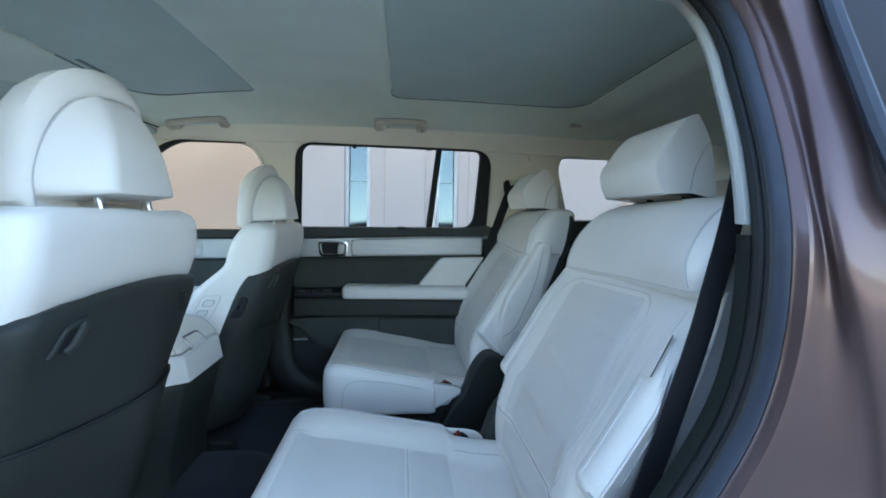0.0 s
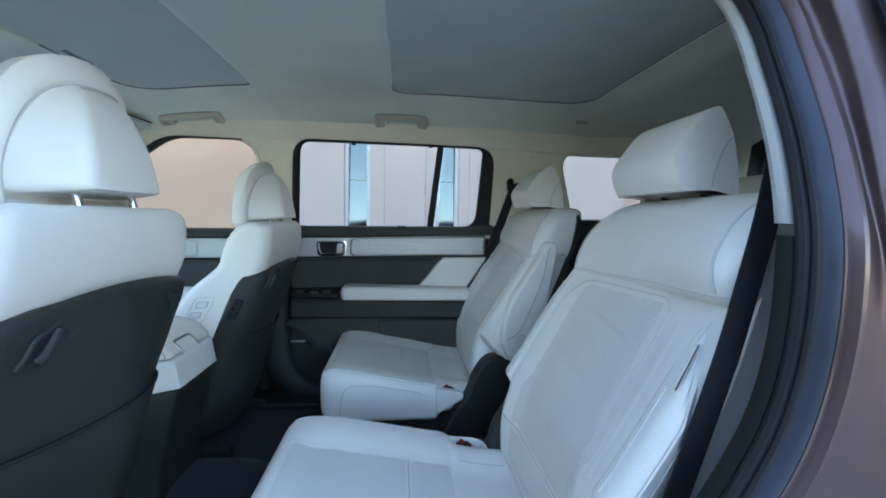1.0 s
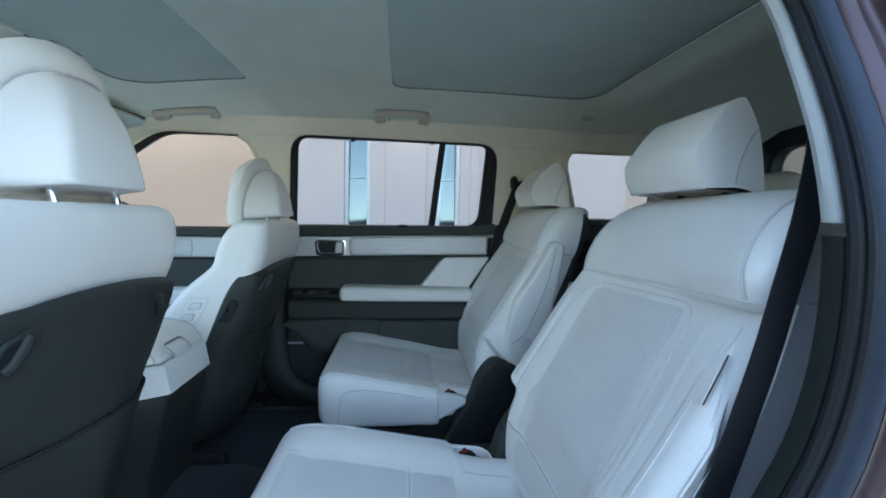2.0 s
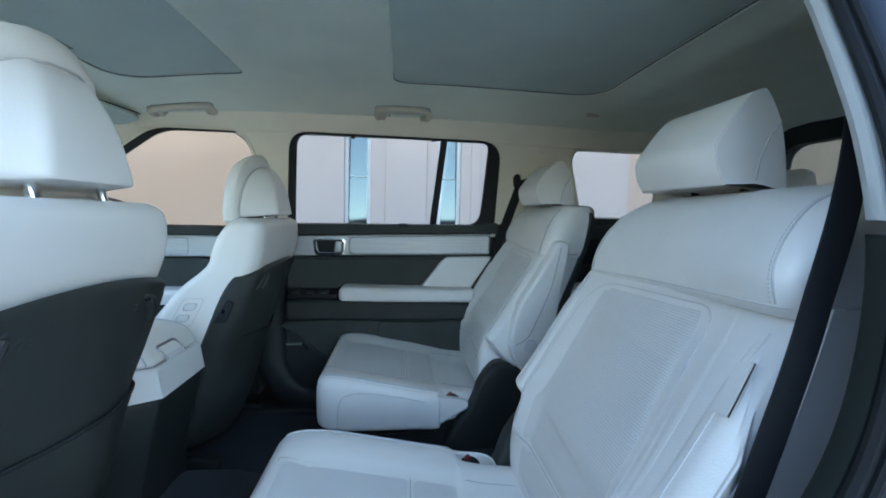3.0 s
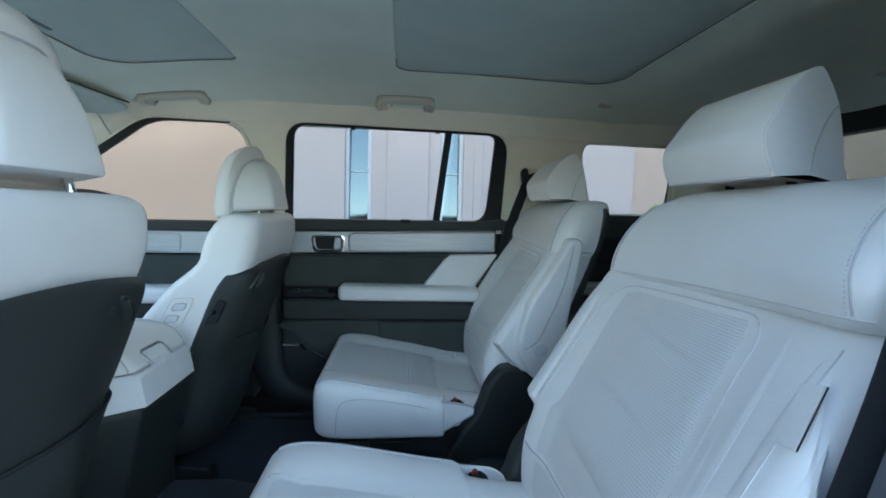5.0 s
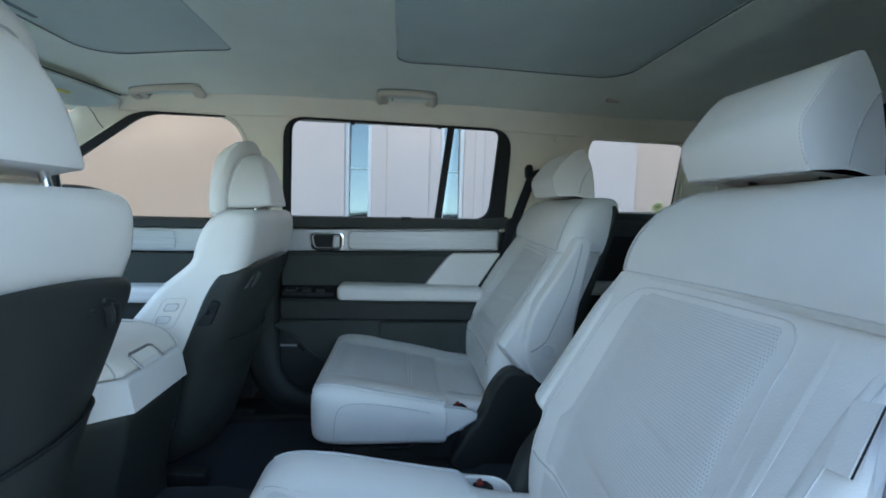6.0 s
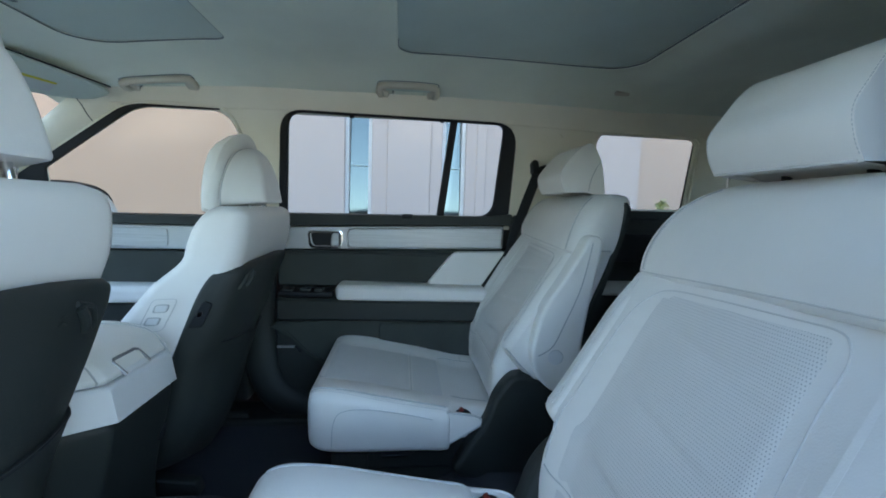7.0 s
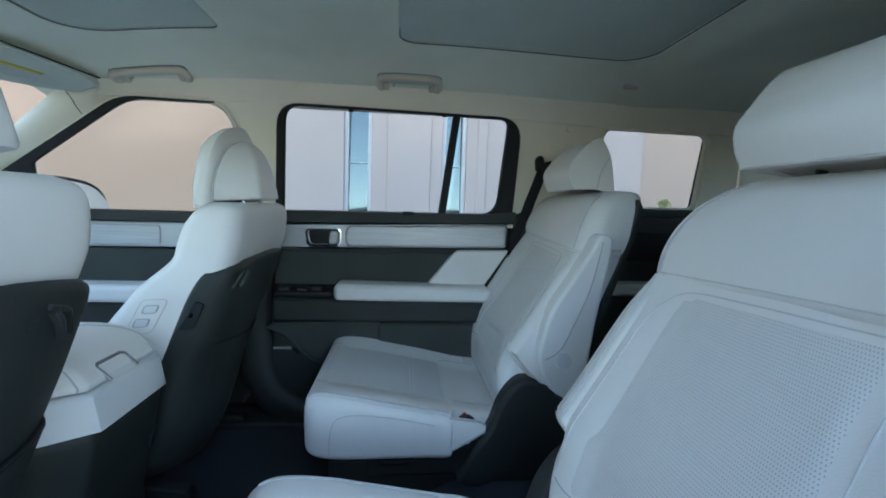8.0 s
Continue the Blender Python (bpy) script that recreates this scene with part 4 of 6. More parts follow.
def rear_seat(yc, inn, far):
    """Second-row captain's chair; inn: the side (+1 or -1 in y) that faces the aisle."""
    s = thing("captain_chair", (0.1, yc, FLOOR), "white leather second-row captain's chair on dark carpet" + (" with folded-up armrest" if far else " beside the open doorway"), "car seat", "second-row seats")
    W = 0.285
    C = table([(x - (0.0 if far or x > 0.1 else 0.010), t + (0.0 if far else 0.008), lo - 0.007, h) for x, t, lo, h in CUSH])
    x_first = -0.258 if far else -0.268

    def dip(u, x):
        return wing(u, 0.021) * min(1, max(0, (x + 0.247) / 0.06))

    def cut(x):
        top, low, hw = C(x)
        r = 0.034
        wide = 0.284 / hw if 0.118 < x < 0.205 else 1.0
        out = lambda q: q * wide if q * inn < 0 else q
        A = [Vector((x, yc + out(q), top - edge_round(q, hw, r) - dip(q / hw, x))) for q in spread(hw, r)]
        B = [Vector((x, yc + out(q), low + edge_round(q, hw, 0.02))) for q in reversed(spread(hw, 0.02))]
        return A + B

    def seat_top(x, q):
        top, low, hw = C(x)
        g = lambda xx, qq: C(xx)[0] - edge_round(qq, C(xx)[2], 0.034) - dip(qq / C(xx)[2], xx)
        e = 0.003
        n = Vector((-(g(x + e, q) - g(x - e, q)) / (2 * e), -(g(x, q + e) - g(x, q - e)) / (2 * e), 1)).normalized()
        return Vector((x, yc + q, g(x, q))), n
    xs = [x_first, x_first + 0.0015, x_first + 0.004, x_first + 0.008, x_first + 0.014, x_first + 0.024] + steps(x_first + 0.036, 0.112, 24) + [0.117, 0.121, 0.125, 0.129, 0.14, 0.17, 0.20, 0.204, 0.208, 0.23, 0.262]
    cu = part("cushion", loft([cut(x) for x in xs]), M_LEATHER, s)
    part("cushion_insert", patch(seat_top, steps(-0.234, 0.016, 20), steps(-0.158, 0.158, 18)), M_PERF_FLAT, cu, "perforated white leather insert")
    part("cushion_insert", patch(seat_top, steps(0.022, 0.116, 8), steps(-0.158, 0.158, 18)), M_PERF_FLAT, cu, "perforated white leather insert")
    part("cushion_insert", patch(seat_top, steps(0.122, 0.25, 8), steps(-0.158, 0.158, 18)), M_LEATHER, cu)
    for k in (-1, 1):
        pipe_on(seat_top, [(-0.248, k * 0.245), (-0.21, k * 0.254), (-0.12, k * 0.262), (0.0, k * 0.263), (0.11, k * 0.262)], cu, 0.0024, "piping")
        pipe_on(seat_top, [(-0.248, k * 0.252), (-0.21, k * 0.264), (-0.12, k * 0.272), (0.0, k * 0.273), (0.11, k * 0.272)], cu, 0.0009, "stitching", M_STITCH)
        pipe_on(seat_top, [(-0.240, k * 0.150), (-0.225, k * 0.160), (-0.10, k * 0.161), (0.0, k * 0.161), (0.118, k * 0.161), (0.24, k * 0.161)], cu, 0.0011)
        pipe_on(seat_top, [(0.019, 0.0), (0.019, k * 0.08), (0.019, k * 0.16)], cu, 0.0011)
        # side panel seams
        yy = yc + k * (W + 0.0002)
        seam(cu, [(-0.250, yc + k * 0.258, 0.632), (-0.256, yc + k * 0.238, 0.605), (-0.254, yc + k * 0.245, 0.55), (-0.238, yc + k * 0.268, 0.515)], 0.002, "piping")
        seam(cu, [(-0.188, yy - k * 0.0012, 0.51), (-0.185, yy - k * 0.0012, 0.57), (-0.165, yy - k * 0.0005, 0.605), (-0.10, yy, 0.612), (0.0, yy, 0.598), (0.105, yy, 0.575)], 0.0012)
    # strap wedge and buckle on the aisle side
    wy = yc + inn * (W - 0.012)
    fl = part("side_flap", slab(rounded([(0.110, 0.600), (0.116, 0.506), (0.205, 0.558), (0.208, 0.578), (0.19, 0.588)], 0.006), wy - 0.005, wy + 0.005, "y", 0.003), M_LEATHER, s, "white leather side flap")
    seam(fl, [(0.112, wy + inn * 0.005, 0.597), (0.15, wy + inn * 0.005, 0.592), (0.19, wy + inn * 0.005, 0.586), (0.206, wy + inn * 0.005, 0.576)], 0.0022, "piping")
    seam(fl, [(0.117, wy + inn * 0.005, 0.509), (0.16, wy + inn * 0.005, 0.534), (0.205, wy + inn * 0.005, 0.561)], 0.0022, "piping")
    by = wy - inn * 0.02
    bk = part("buckle", slab(rounded([(0.135, 0.555), (0.180, 0.560), (0.182, 0.582), (0.165, 0.594), (0.140, 0.590)], 0.006), by - 0.010, by + 0.010, "y", 0.005), M_BLACK, s, "black belt buckle")
    part("release", slab(rounded([(0.145, 0.588), (0.160, 0.591), (0.157, 0.600), (0.148, 0.597)], 0.003), by - 0.007, by + 0.007, "y", 0.003), M_RED, bk, "red release button")
    if not far:
        # stiff leather loop that wraps round the buckle
        way = curve([(0.112, wy), (0.165, wy + inn * 0.002), (0.196, wy - inn * 0.004), (0.212, wy - inn * 0.022), (0.216, wy - inn * 0.05)], 5, False)
        loop = loft([[Vector((p.x, p.y, z)) for z in (0.545, 0.590 - 0.010 * i / len(way), 0.594 - 0.010 * i / len(way))] + [Vector((p.x - 0.006, p.y - inn * 0.005, z)) for z in (0.594 - 0.010 * i / len(way), 0.590, 0.545)] for i, p in enumerate(way)])
        part("buckle_loop", loop, M_LEATHER, s, "white leather buckle loop")
        part("piping", tube([Vector((p.x - 0.003, p.y - inn * 0.002, 0.595 - 0.010 * i / len(way))) for i, p in enumerate(way)], 0.003, 8), M_LEATHER, s)
    # backrest
    B = table(BACK)
    depth = lambda z: 0.018 * min(1, max(0.25, (z - 0.60) / 0.12)) * min(1, max(0.1, (1.04 - z) / 0.05))
    zs = [0.55, 0.555, 0.565] + steps(0.58, 0.77, 14) + steps(0.785, 1.012, 18) + [1.022, 1.028]

    pads = [(z, a, b + (0.031 if far else 0.040), h + (0.55 * (0.286 - h) if far and z > 1.08 else 0)) for z, a, b, h in SHOULDER]

    def lift(z, q):
        """The seam under the shoulder pad rises towards the door."""
        w = max(0.0, min(1.0, (1.085 - z) / 0.05)) * max(0.0, min(1.0, (z - 0.96) / 0.05))
        out = max(0.0, min(1.0, 0.5 - q * inn / 0.56))
        return (0.022 * w + (0.010 * max(0.0, min(1.0, (z - 1.10) / 0.05)) if not far else 0.0)) * out

    def lifted(bm):
        return bend(bm, lambda v: Vector((v.x + 0.6 * lift(v.z, v.y - yc), v.y, v.z + lift(v.z, v.y - yc))))
    back = lifted(upright([(z, a, b + (0.027 if far else 0), h) for z, a, b, h in BACK], yc, zs, 0.035, 0.03, lambda u, z: wing(u, depth(z))))
    skins = [BVHTree.FromBMesh(back)]
    ba = part("backrest", back, M_LEATHER, s)

    def front(z, q):
        g = lambda zz, qq: B(zz)[0] + edge_round(qq, B(zz)[2], 0.035) + wing(qq / B(zz)[2], depth(zz))
        e = 0.003
        n = Vector((-1, (g(z, q + e) - g(z, q - e)) / (2 * e), (g(z + e, q) - g(z - e, q)) / (2 * e))).normalized()
        p = Vector((g(z, q), yc + q, z))
        d = lift(z, q)
        p += Vector((0.6 * d, 0, d))
        # shallow pressed channels
        for z0 in (0.752, 0.850, 0.950):
            w = q * inn - 0.005
            d = (z - z0 - 0.11 * w) / (0.0055 if z > z0 + 0.11 * w else 0.014)
            p -= n * 0.0021 * math.exp(-d * d) * max(0.0, 1 - abs(w / 0.112) ** 4)
        return p, n
    # the insert tapers towards its outer edge
    qo = lambda z: 0.158 - 0.040 * ease(0.70, 1.0, z)

    def panel(z, v):
        qi = 0.160 + 0.012 * ease(0.72, 1.0, z)
        q = -inn * (-qi + (qo(z) + qi) * v)
        return front(z, q)
    part("backrest_insert", patch(panel, steps(0.690, 1.006, 150), steps(0, 1, 26), 0.003, 0.02), M_PERF if inn > 0 else M_PERF_FAR, ba, "perforated white leather insert")
    part("lumbar_insert", patch(panel, steps(0.605, 0.684, 8), steps(0, 1, 18), 0.003, 0.02), M_PERF if inn > 0 else M_PERF_FAR, ba, "perforated white leather insert")
    pipe_on(front, [(0.687, q) for q in (-0.205, -0.16, -0.08, 0.0, 0.08, 0.16, 0.205)], ba, 0.0012)
    # panel seam: up the aisle side, round over the top, down the outer side; then two soft folds on the outer bolster
    o = -inn
    pipe_on(front, [(0.70, -o * 0.205), (0.80, -o * 0.205), (0.90, -o * 0.206), (0.965, -o * 0.202), (0.998, -o * 0.182), (1.010, -o * 0.15), (1.012, -o * 0.06), (1.011, o * 0.06), (1.010, o * 0.110), (1.003, o * 0.128), (0.985, o * 0.136), (0.94, o * 0.140), (0.84, o * 0.156), (0.72, o * 0.172)], ba, 0.0013, "seam", M_LEATHER_DIM)
    for q0, q1, r in ((0.158, 0.186, 0.009), (0.180, 0.204, 0.008)):
        pipe_on(front, [(0.72, o * q1), (0.82, o * (q1 - 0.008)), (0.92, o * (q0 + 0.008)), (1.0, o * q0), (1.015, o * q0)], ba, r, "soft_fold", M_LEATHER, 0.0012 - r)
    for k in (-1, 1):
        yy = yc + k * 0.2853
        seam(ba, [(0.305, yy, 0.79), (0.34, yy, 0.85), (0.40, yy, 0.95), (0.455, yy, 1.02)], 0.0011)
    # bolsters end in a rounded lip that slopes down behind the cushion
    for k in (-1, 1):
        wp = [(0.262, 0.774), (0.268, 0.754), (0.300, 0.716), (0.347, 0.675), (0.395, 0.652), (0.43, 0.665), (0.447, 0.76), (0.47, 0.87), (0.495, 0.95), (0.500, 0.99), (0.490, 1.018), (0.46, 1.026), (0.425, 1.018), (0.408, 1.002), (0.372, 0.954), (0.318, 0.864), (0.279, 0.802)]
        y0, y1 = yc + k * 0.195, yc + k * 0.2865
        wb = profile_pad(wp, min(y0, y1), max(y0, y1), 0.034, 5, None, 10)
        for v in wb.verts:
            if v.co.x < 0.42:
                v.co.x += 0.022 * max(0, (0.235 - abs(v.co.y - yc)) / 0.04) ** 1.5
            if not far and k == -inn:
                v.co.y += inn * min(0.08, 1.1 * max(0.0, v.co.x - 0.352 - 0.30 * max(0.0, v.co.z - 0.90))) * ease(0.22, 0.28, abs(v.co.y - yc))
        lifted(wb)
        lay, lot = [], skins + [BVHTree.FromBMesh(wb)]
        for z in steps(0.785, 1.020, 30):
            hits = [h[0] for h in (t.ray_cast(Vector((0.1, yc + k * 0.240, z)), Vector((1, 0, 0))) for t in lot) if h[0]]
            if hits:
                lay.append(min(hits, key=lambda h: h.x) + Vector((-0.0003, 0, 0.0002)))
        ow = part("bolster", wb, M_LEATHER, ba)
        part("seam", tube(lay, 0.0011, 6), M_LEATHER_DIM, ow)
        if far or k == inn:
            part("stitching", dashes([p + Vector((-0.0002, k * 0.006, 0)) for p in lay], 0.0007), M_STITCH, ow)
        seam(ow, [(0.292, yc + k * 0.222, 0.786), (0.274, yc + k * 0.24, 0.775), (0.266, yc + k * 0.265, 0.770), (0.276, yc + k * 0.2835, 0.760), (0.31, yc + k * 0.2868, 0.722), (0.352, yc + k * 0.2868, 0.684)], 0.0018, "piping")
    pad = lifted(upright(pads, yc, [1.020, 1.024, 1.028, 1.033] + steps(1.04, 1.16, 14) + [1.168, 1.175, 1.181, 1.186, 1.189, 1.190], 0.049, 0.03))
    hw = table([(z, h) for z, a, b, h in pads])
    if not far:
        # square outer shoulder that wraps forward
        broad = table([(1.0, 0.282), (1.03, 0.286), (1.15, 0.288), (1.175, 0.284), (1.186, 0.270), (1.194, 0.236), (1.202, 0.20)])

        def squared(v):
            q = (v.y - yc) * inn
            z0 = v.z - lift(v.z - 0.008, q * inn)
            w = min(1.0, max(0.0, (0.03 - q) / 0.30)) ** 1.5 * (0.72 + 0.28 * ease(1.04, 1.11, v.z))
            wide = 1 + (broad(v.z)[0] / max(hw(min(1.19, max(1.02, z0)))[0], 0.1) - 1) * ease(0.0, 0.10, -q)
            return Vector((v.x - 0.044 * w * min(1.0, max(0.0, (0.56 - v.x) / 0.07)), yc + (v.y - yc) * wide, v.z))
        bend(pad, squared)
    skin = BVHTree.FromBMesh(pad)
    sh = part("shoulder_pad", pad, M_LEATHER, s, "white leather shoulder pad")
    for k in (-1, 1):
        for off, r, nm in ((0.044, 0.0014, "piping"), (0.0495, 0.0007, "stitching")):
            lay = []
            for z in steps(1.036, 1.180, 30):
                q = k * (hw(z)[0] - off) if far or k == inn else k * (0.253 - 0.011 * ease(1.07, 1.14, z) + 0.044 - off)
                h = skin.ray_cast(Vector((0.1, yc + q, z + lift(z, q))), Vector((1, 0, 0)))[0]
                if h:
                    lay.append(h + Vector((-0.0004, 0, 0.0002)))
            part(nm, dashes(lay, r) if nm == "stitching" else tube(lay, r, 6), M_STITCH if nm == "stitching" else M_PIPE, sh)
    for k in (-1, 1):
        seam(sh, [(0.455, yc + k * 0.2858, 1.036 + lift(1.036, k * 0.285)), (0.48, yc + k * 0.2862, 1.038 + lift(1.036, k * 0.285)), (0.53, yc + k * 0.2862, 1.038 + lift(1.036, k * 0.285))], 0.002, "piping")
    rows = [skin.ray_cast(Vector((0.1, yc + q, 1.0335 + lift(1.0335, q))), Vector((1, 0, 0)))[0] for q in steps(-0.268, 0.268, 40)]
    part("seam", tube([p + Vector((-0.0002, 0, -0.0012)) for p in rows if p], 0.0013, 6), M_LEATHER_DIM, sh)
    # black shell behind
    shell = [(0.415, 0.60), (0.445, 0.80), (0.52, 1.02), (0.553, 1.13), (0.560, 1.165), (0.570, 1.162), (0.573, 1.13), (0.543, 1.03), (0.500, 0.9), (0.466, 0.80), (0.437, 0.62)]
    shell = [(x + (0.010 if far else 0.040), z - (0 if far else 0.035 * max(0.0, min(1.0, (z - 1.0) / 0.1)))) for x, z in shell]
    part("back_shell", profile_pad(shell, yc - W - 0.002, yc + W + 0.002, 0.008, 4, lambda z: 1 - (0.07 if far else 0.16) * max(0.0, (z - 1.09) / 0.10) ** 2.2, 2, 0, yc), M_DARK, s, "black plastic seat back shell")
    # headrest
    hy, hh = (1.657, 0.109) if far else (0.857, 0.113)
    hr = [(0.476, 1.2025), (0.4745, 1.204), (0.462, 1.228), (0.458, 1.260), (0.478, 1.294), (0.499, 1.3235), (0.517, 1.341), (0.532, 1.3475), (0.542, 1.343), (0.560, 1.302), (0.569, 1.252), (0.574, 1.1975), (0.5725, 1.1955), (0.555, 1.1985), (0.525, 1.2045), (0.50, 1.2035)]
    if far:
        hr = [(x - 0.020 * min(1.0, max(0.0, (0.574 - x) / 0.10)), z - 0.009) for x, z in hr]
    side = curve([Vector(p) for p in hr], 6)
    hb = slab(side, hy - hh, hy + hh, "y", 0.007, 5, None, 12)
    zb = hr[0][1] + 0.0005

    def pressed(v):
        u = (v.y - hy) / hh
        t = max(0, (v.z - 1.20) / 0.137)
        return Vector((v.x + 0.005 * (u * u - 1) * max(0.0, min(1.0, (0.53 - v.x) / 0.05)), hy + (v.y - hy) * (1 - 0.07 * t * t), v.z))
    bend(hb, pressed)
    head = part("headrest", hb, M_LEATHER, s, "white leather headrest")
    for k in (-1, 1):
        y = lambda z: hy + k * ((hh + 0.0005) * (1 - 0.07 * ((z - 1.2) / 0.137) ** 2) - 0.0005)
        part("stitching", dashes([pressed(Vector((p.x, hy + k * (hh - 0.0022), p.y))) for p in inset(side, 0.0035)[8:46]], 0.0007), M_STITCH, head)
        rt = [(0.524, 1.210), (0.529, 1.240), (0.540, 1.268), (0.551, 1.287), (0.563, 1.300)]
        part("seam", tube([Vector((p.x, y(p.y) - k * 0.0006, p.y)) for p in curve([Vector((x, z - (0.009 if far else 0))) for x, z in rt], 5, False)], 0.0012, 6), M_PIPE, head)
    part("seam", tube([pressed(Vector((hr[1][0], hy + q, zb))) for q in steps(-hh + 0.006, hh - 0.006, 24)], 0.0016, 6), M_LEATHER_DIM, head)
    for k in (-1, 1):
        part("post", tube([(0.555, hy + k * 0.06, 1.165), (0.548, hy + k * 0.06, 1.225)], 0.007, 12), M_DARK, s, "headrest post")
    # stitched-in pull tab on the outer bolster
    if not far:
        t0, t1, t2, t3 = Vector((0.3839, 0.5928, 0.9851)), Vector((0.3870, 0.5689, 0.9898)), Vector((0.3503, 0.5586, 0.9340)), Vector((0.3486, 0.5804, 0.9313))
        nrm = Vector((-0.836, -0.12, 0.535)).normalized()
        up = [t0 - nrm * 0.003, t1 + nrm * 0.002, t2 + nrm * 0.002, t3 - nrm * 0.003]
        part("pull_tab", loft([[p + nrm * h for p in up] for h in (0.0, 0.0022)]), M_LEATHER, s, "white leather pull tab")
        # black tube puts in the shaded slit under the tab's free edge
        part("tab_slit_shade", tube([up[1] - nrm * 0.0012 + Vector((0, -0.0006, 0)), up[2] - nrm * 0.0012 + Vector((0, -0.0006, 0))], 0.0009, 6), M_BLACK, s, "black tube for the shade under the tab")
        # flat side of the backrest behind the bolster
        sp = [Vector(p) for p in ((0.352, 0.80), (0.362, 0.68), (0.52, 0.60), (0.57, 0.80), (0.605, 0.95), (0.62, 1.060), (0.440, 1.060), (0.412, 0.955))]
        part("side_panel", slab(rounded(sp, [0.02, 0.02, 0.02, 0.02, 0.02, 0.004, 0.004, 0.03], 4), yc - inn * 0.2878, yc - inn * 0.24, "y", 0.020, 5), M_LEATHER, s)
    # hinge covers and base
    for k in (-1, 1):
        hy = yc + k * (W - 0.022)
        hinge = [(0.155, 0.42), (0.165, 0.50), (0.215, 0.575), (0.238, 0.64), (0.275, 0.692), (0.31, 0.703), (0.355, 0.690), (0.40, 0.655), (0.44, 0.58), (0.45, 0.42)]
        if k == inn:
            part("hinge_cover", slab(curve([Vector(p) for p in hinge], 4), hy - 0.03, hy + 0.03, "y", 0.012), M_DARK, s, "black plastic hinge cover")
        else:
            part("hinge_cover", slab(curve([Vector((x + 0.03, z - 0.03)) for x, z in hinge], 4), hy - 0.025, hy + 0.022, "y", 0.012), M_DARK, s, "black plastic hinge cover")
        part("slide_rail", box((-0.20, yc + k * 0.2 - 0.02, FLOOR + 0.005), (0.45, yc + k * 0.2 + 0.02, FLOOR + 0.12), 0.008), M_DARK, s)
        part("riser", box((-0.10, yc + k * 0.22 - 0.012, FLOOR + 0.08), (0.42, yc + k * 0.22 + 0.012, 0.52), 0.008), M_DARK, s)
    part("pan", box((-0.18, yc - 0.22, 0.47), (0.40, yc + 0.22, 0.515), 0.01, "z"), M_DARK, s, "black seat pan")
    part("slide_lever", tube(curve([(0.06, yc + inn * 0.20, 0.478), (0.02, yc + inn * 0.25, 0.474), (0.0, yc + inn * 0.262, 0.474), (-0.06, yc + inn * 0.262, 0.474)], 4, False), 0.006), M_BLACK, s, "black slide lever")
    if far:
        ay = yc + inn * (W + 0.010)
        armp = [(0.452, 1.072), (0.470, 1.080), (0.487, 1.072), (0.490, 1.045), (0.475, 0.95), (0.458, 0.85), (0.447, 0.76), (0.432, 0.70), (0.400, 0.668), (0.356, 0.690), (0.328, 0.735), (0.321, 0.79), (0.344, 0.885), (0.392, 0.965), (0.434, 1.035)]
        arm = part("armrest", profile_pad(armp, ay - 0.030, ay + 0.030, 0.009), M_LEATHER, s, "white leather armrest folded up")
        f = ay + inn * 0.030
        part("pivot_cap", slab([Vector((0.382 + 0.020 * math.cos(a), 0.765 + 0.020 * math.sin(a))) for a in [2 * math.pi * k / 24 for k in range(24)]], f - 0.003, f + 0.004, "y", 0.003), M_WHITE_PL, arm, "round white pivot cap")
        seam(arm, [(0.463, f, 1.062), (0.439, f, 0.948), (0.398, f, 0.845), (0.372, f, 0.792), (0.336, f, 0.768)], 0.0016)
    return s


Y_NEAR, Y_FAR = 0.825, 1.688
rear_seat(Y_NEAR, 1, False)
rear_seat(Y_FAR, -1, True)

FBACK = [(0.54, -0.78, -0.66, 0.2), (0.56, -0.83, -0.645, 0.225), (0.66, -0.88, -0.625, 0.237), (0.76, -0.855, -0.59, 0.24), (0.845, -0.796, -0.548, 0.24), (0.93, -0.728, -0.512, 0.24), (0.96, -0.702, -0.5, 0.24), (1.026, -0.626, -0.474, 0.24), (1.057, -0.615, -0.463, 0.24), (1.1, -0.598, -0.457, 0.238), (1.132, -0.575, -0.457, 0.232), (1.149, -0.558, -0.464, 0.22), (1.157, -0.545, -0.472, 0.19)]
FPANEL = [(0.44, -0.76, -0.64, 0.22), (0.455, -0.78, -0.6, 0.232), (0.55, -0.74, -0.535, 0.241), (0.68, -0.685, -0.489, 0.244), (0.777, -0.643, -0.468, 0.245), (0.86, -0.61, -0.458, 0.245), (0.933, -0.58, -0.454, 0.245), (0.975, -0.557, -0.452, 0.244), (0.998, -0.54, -0.454, 0.24), (1.008, -0.53, -0.46, 0.228)]


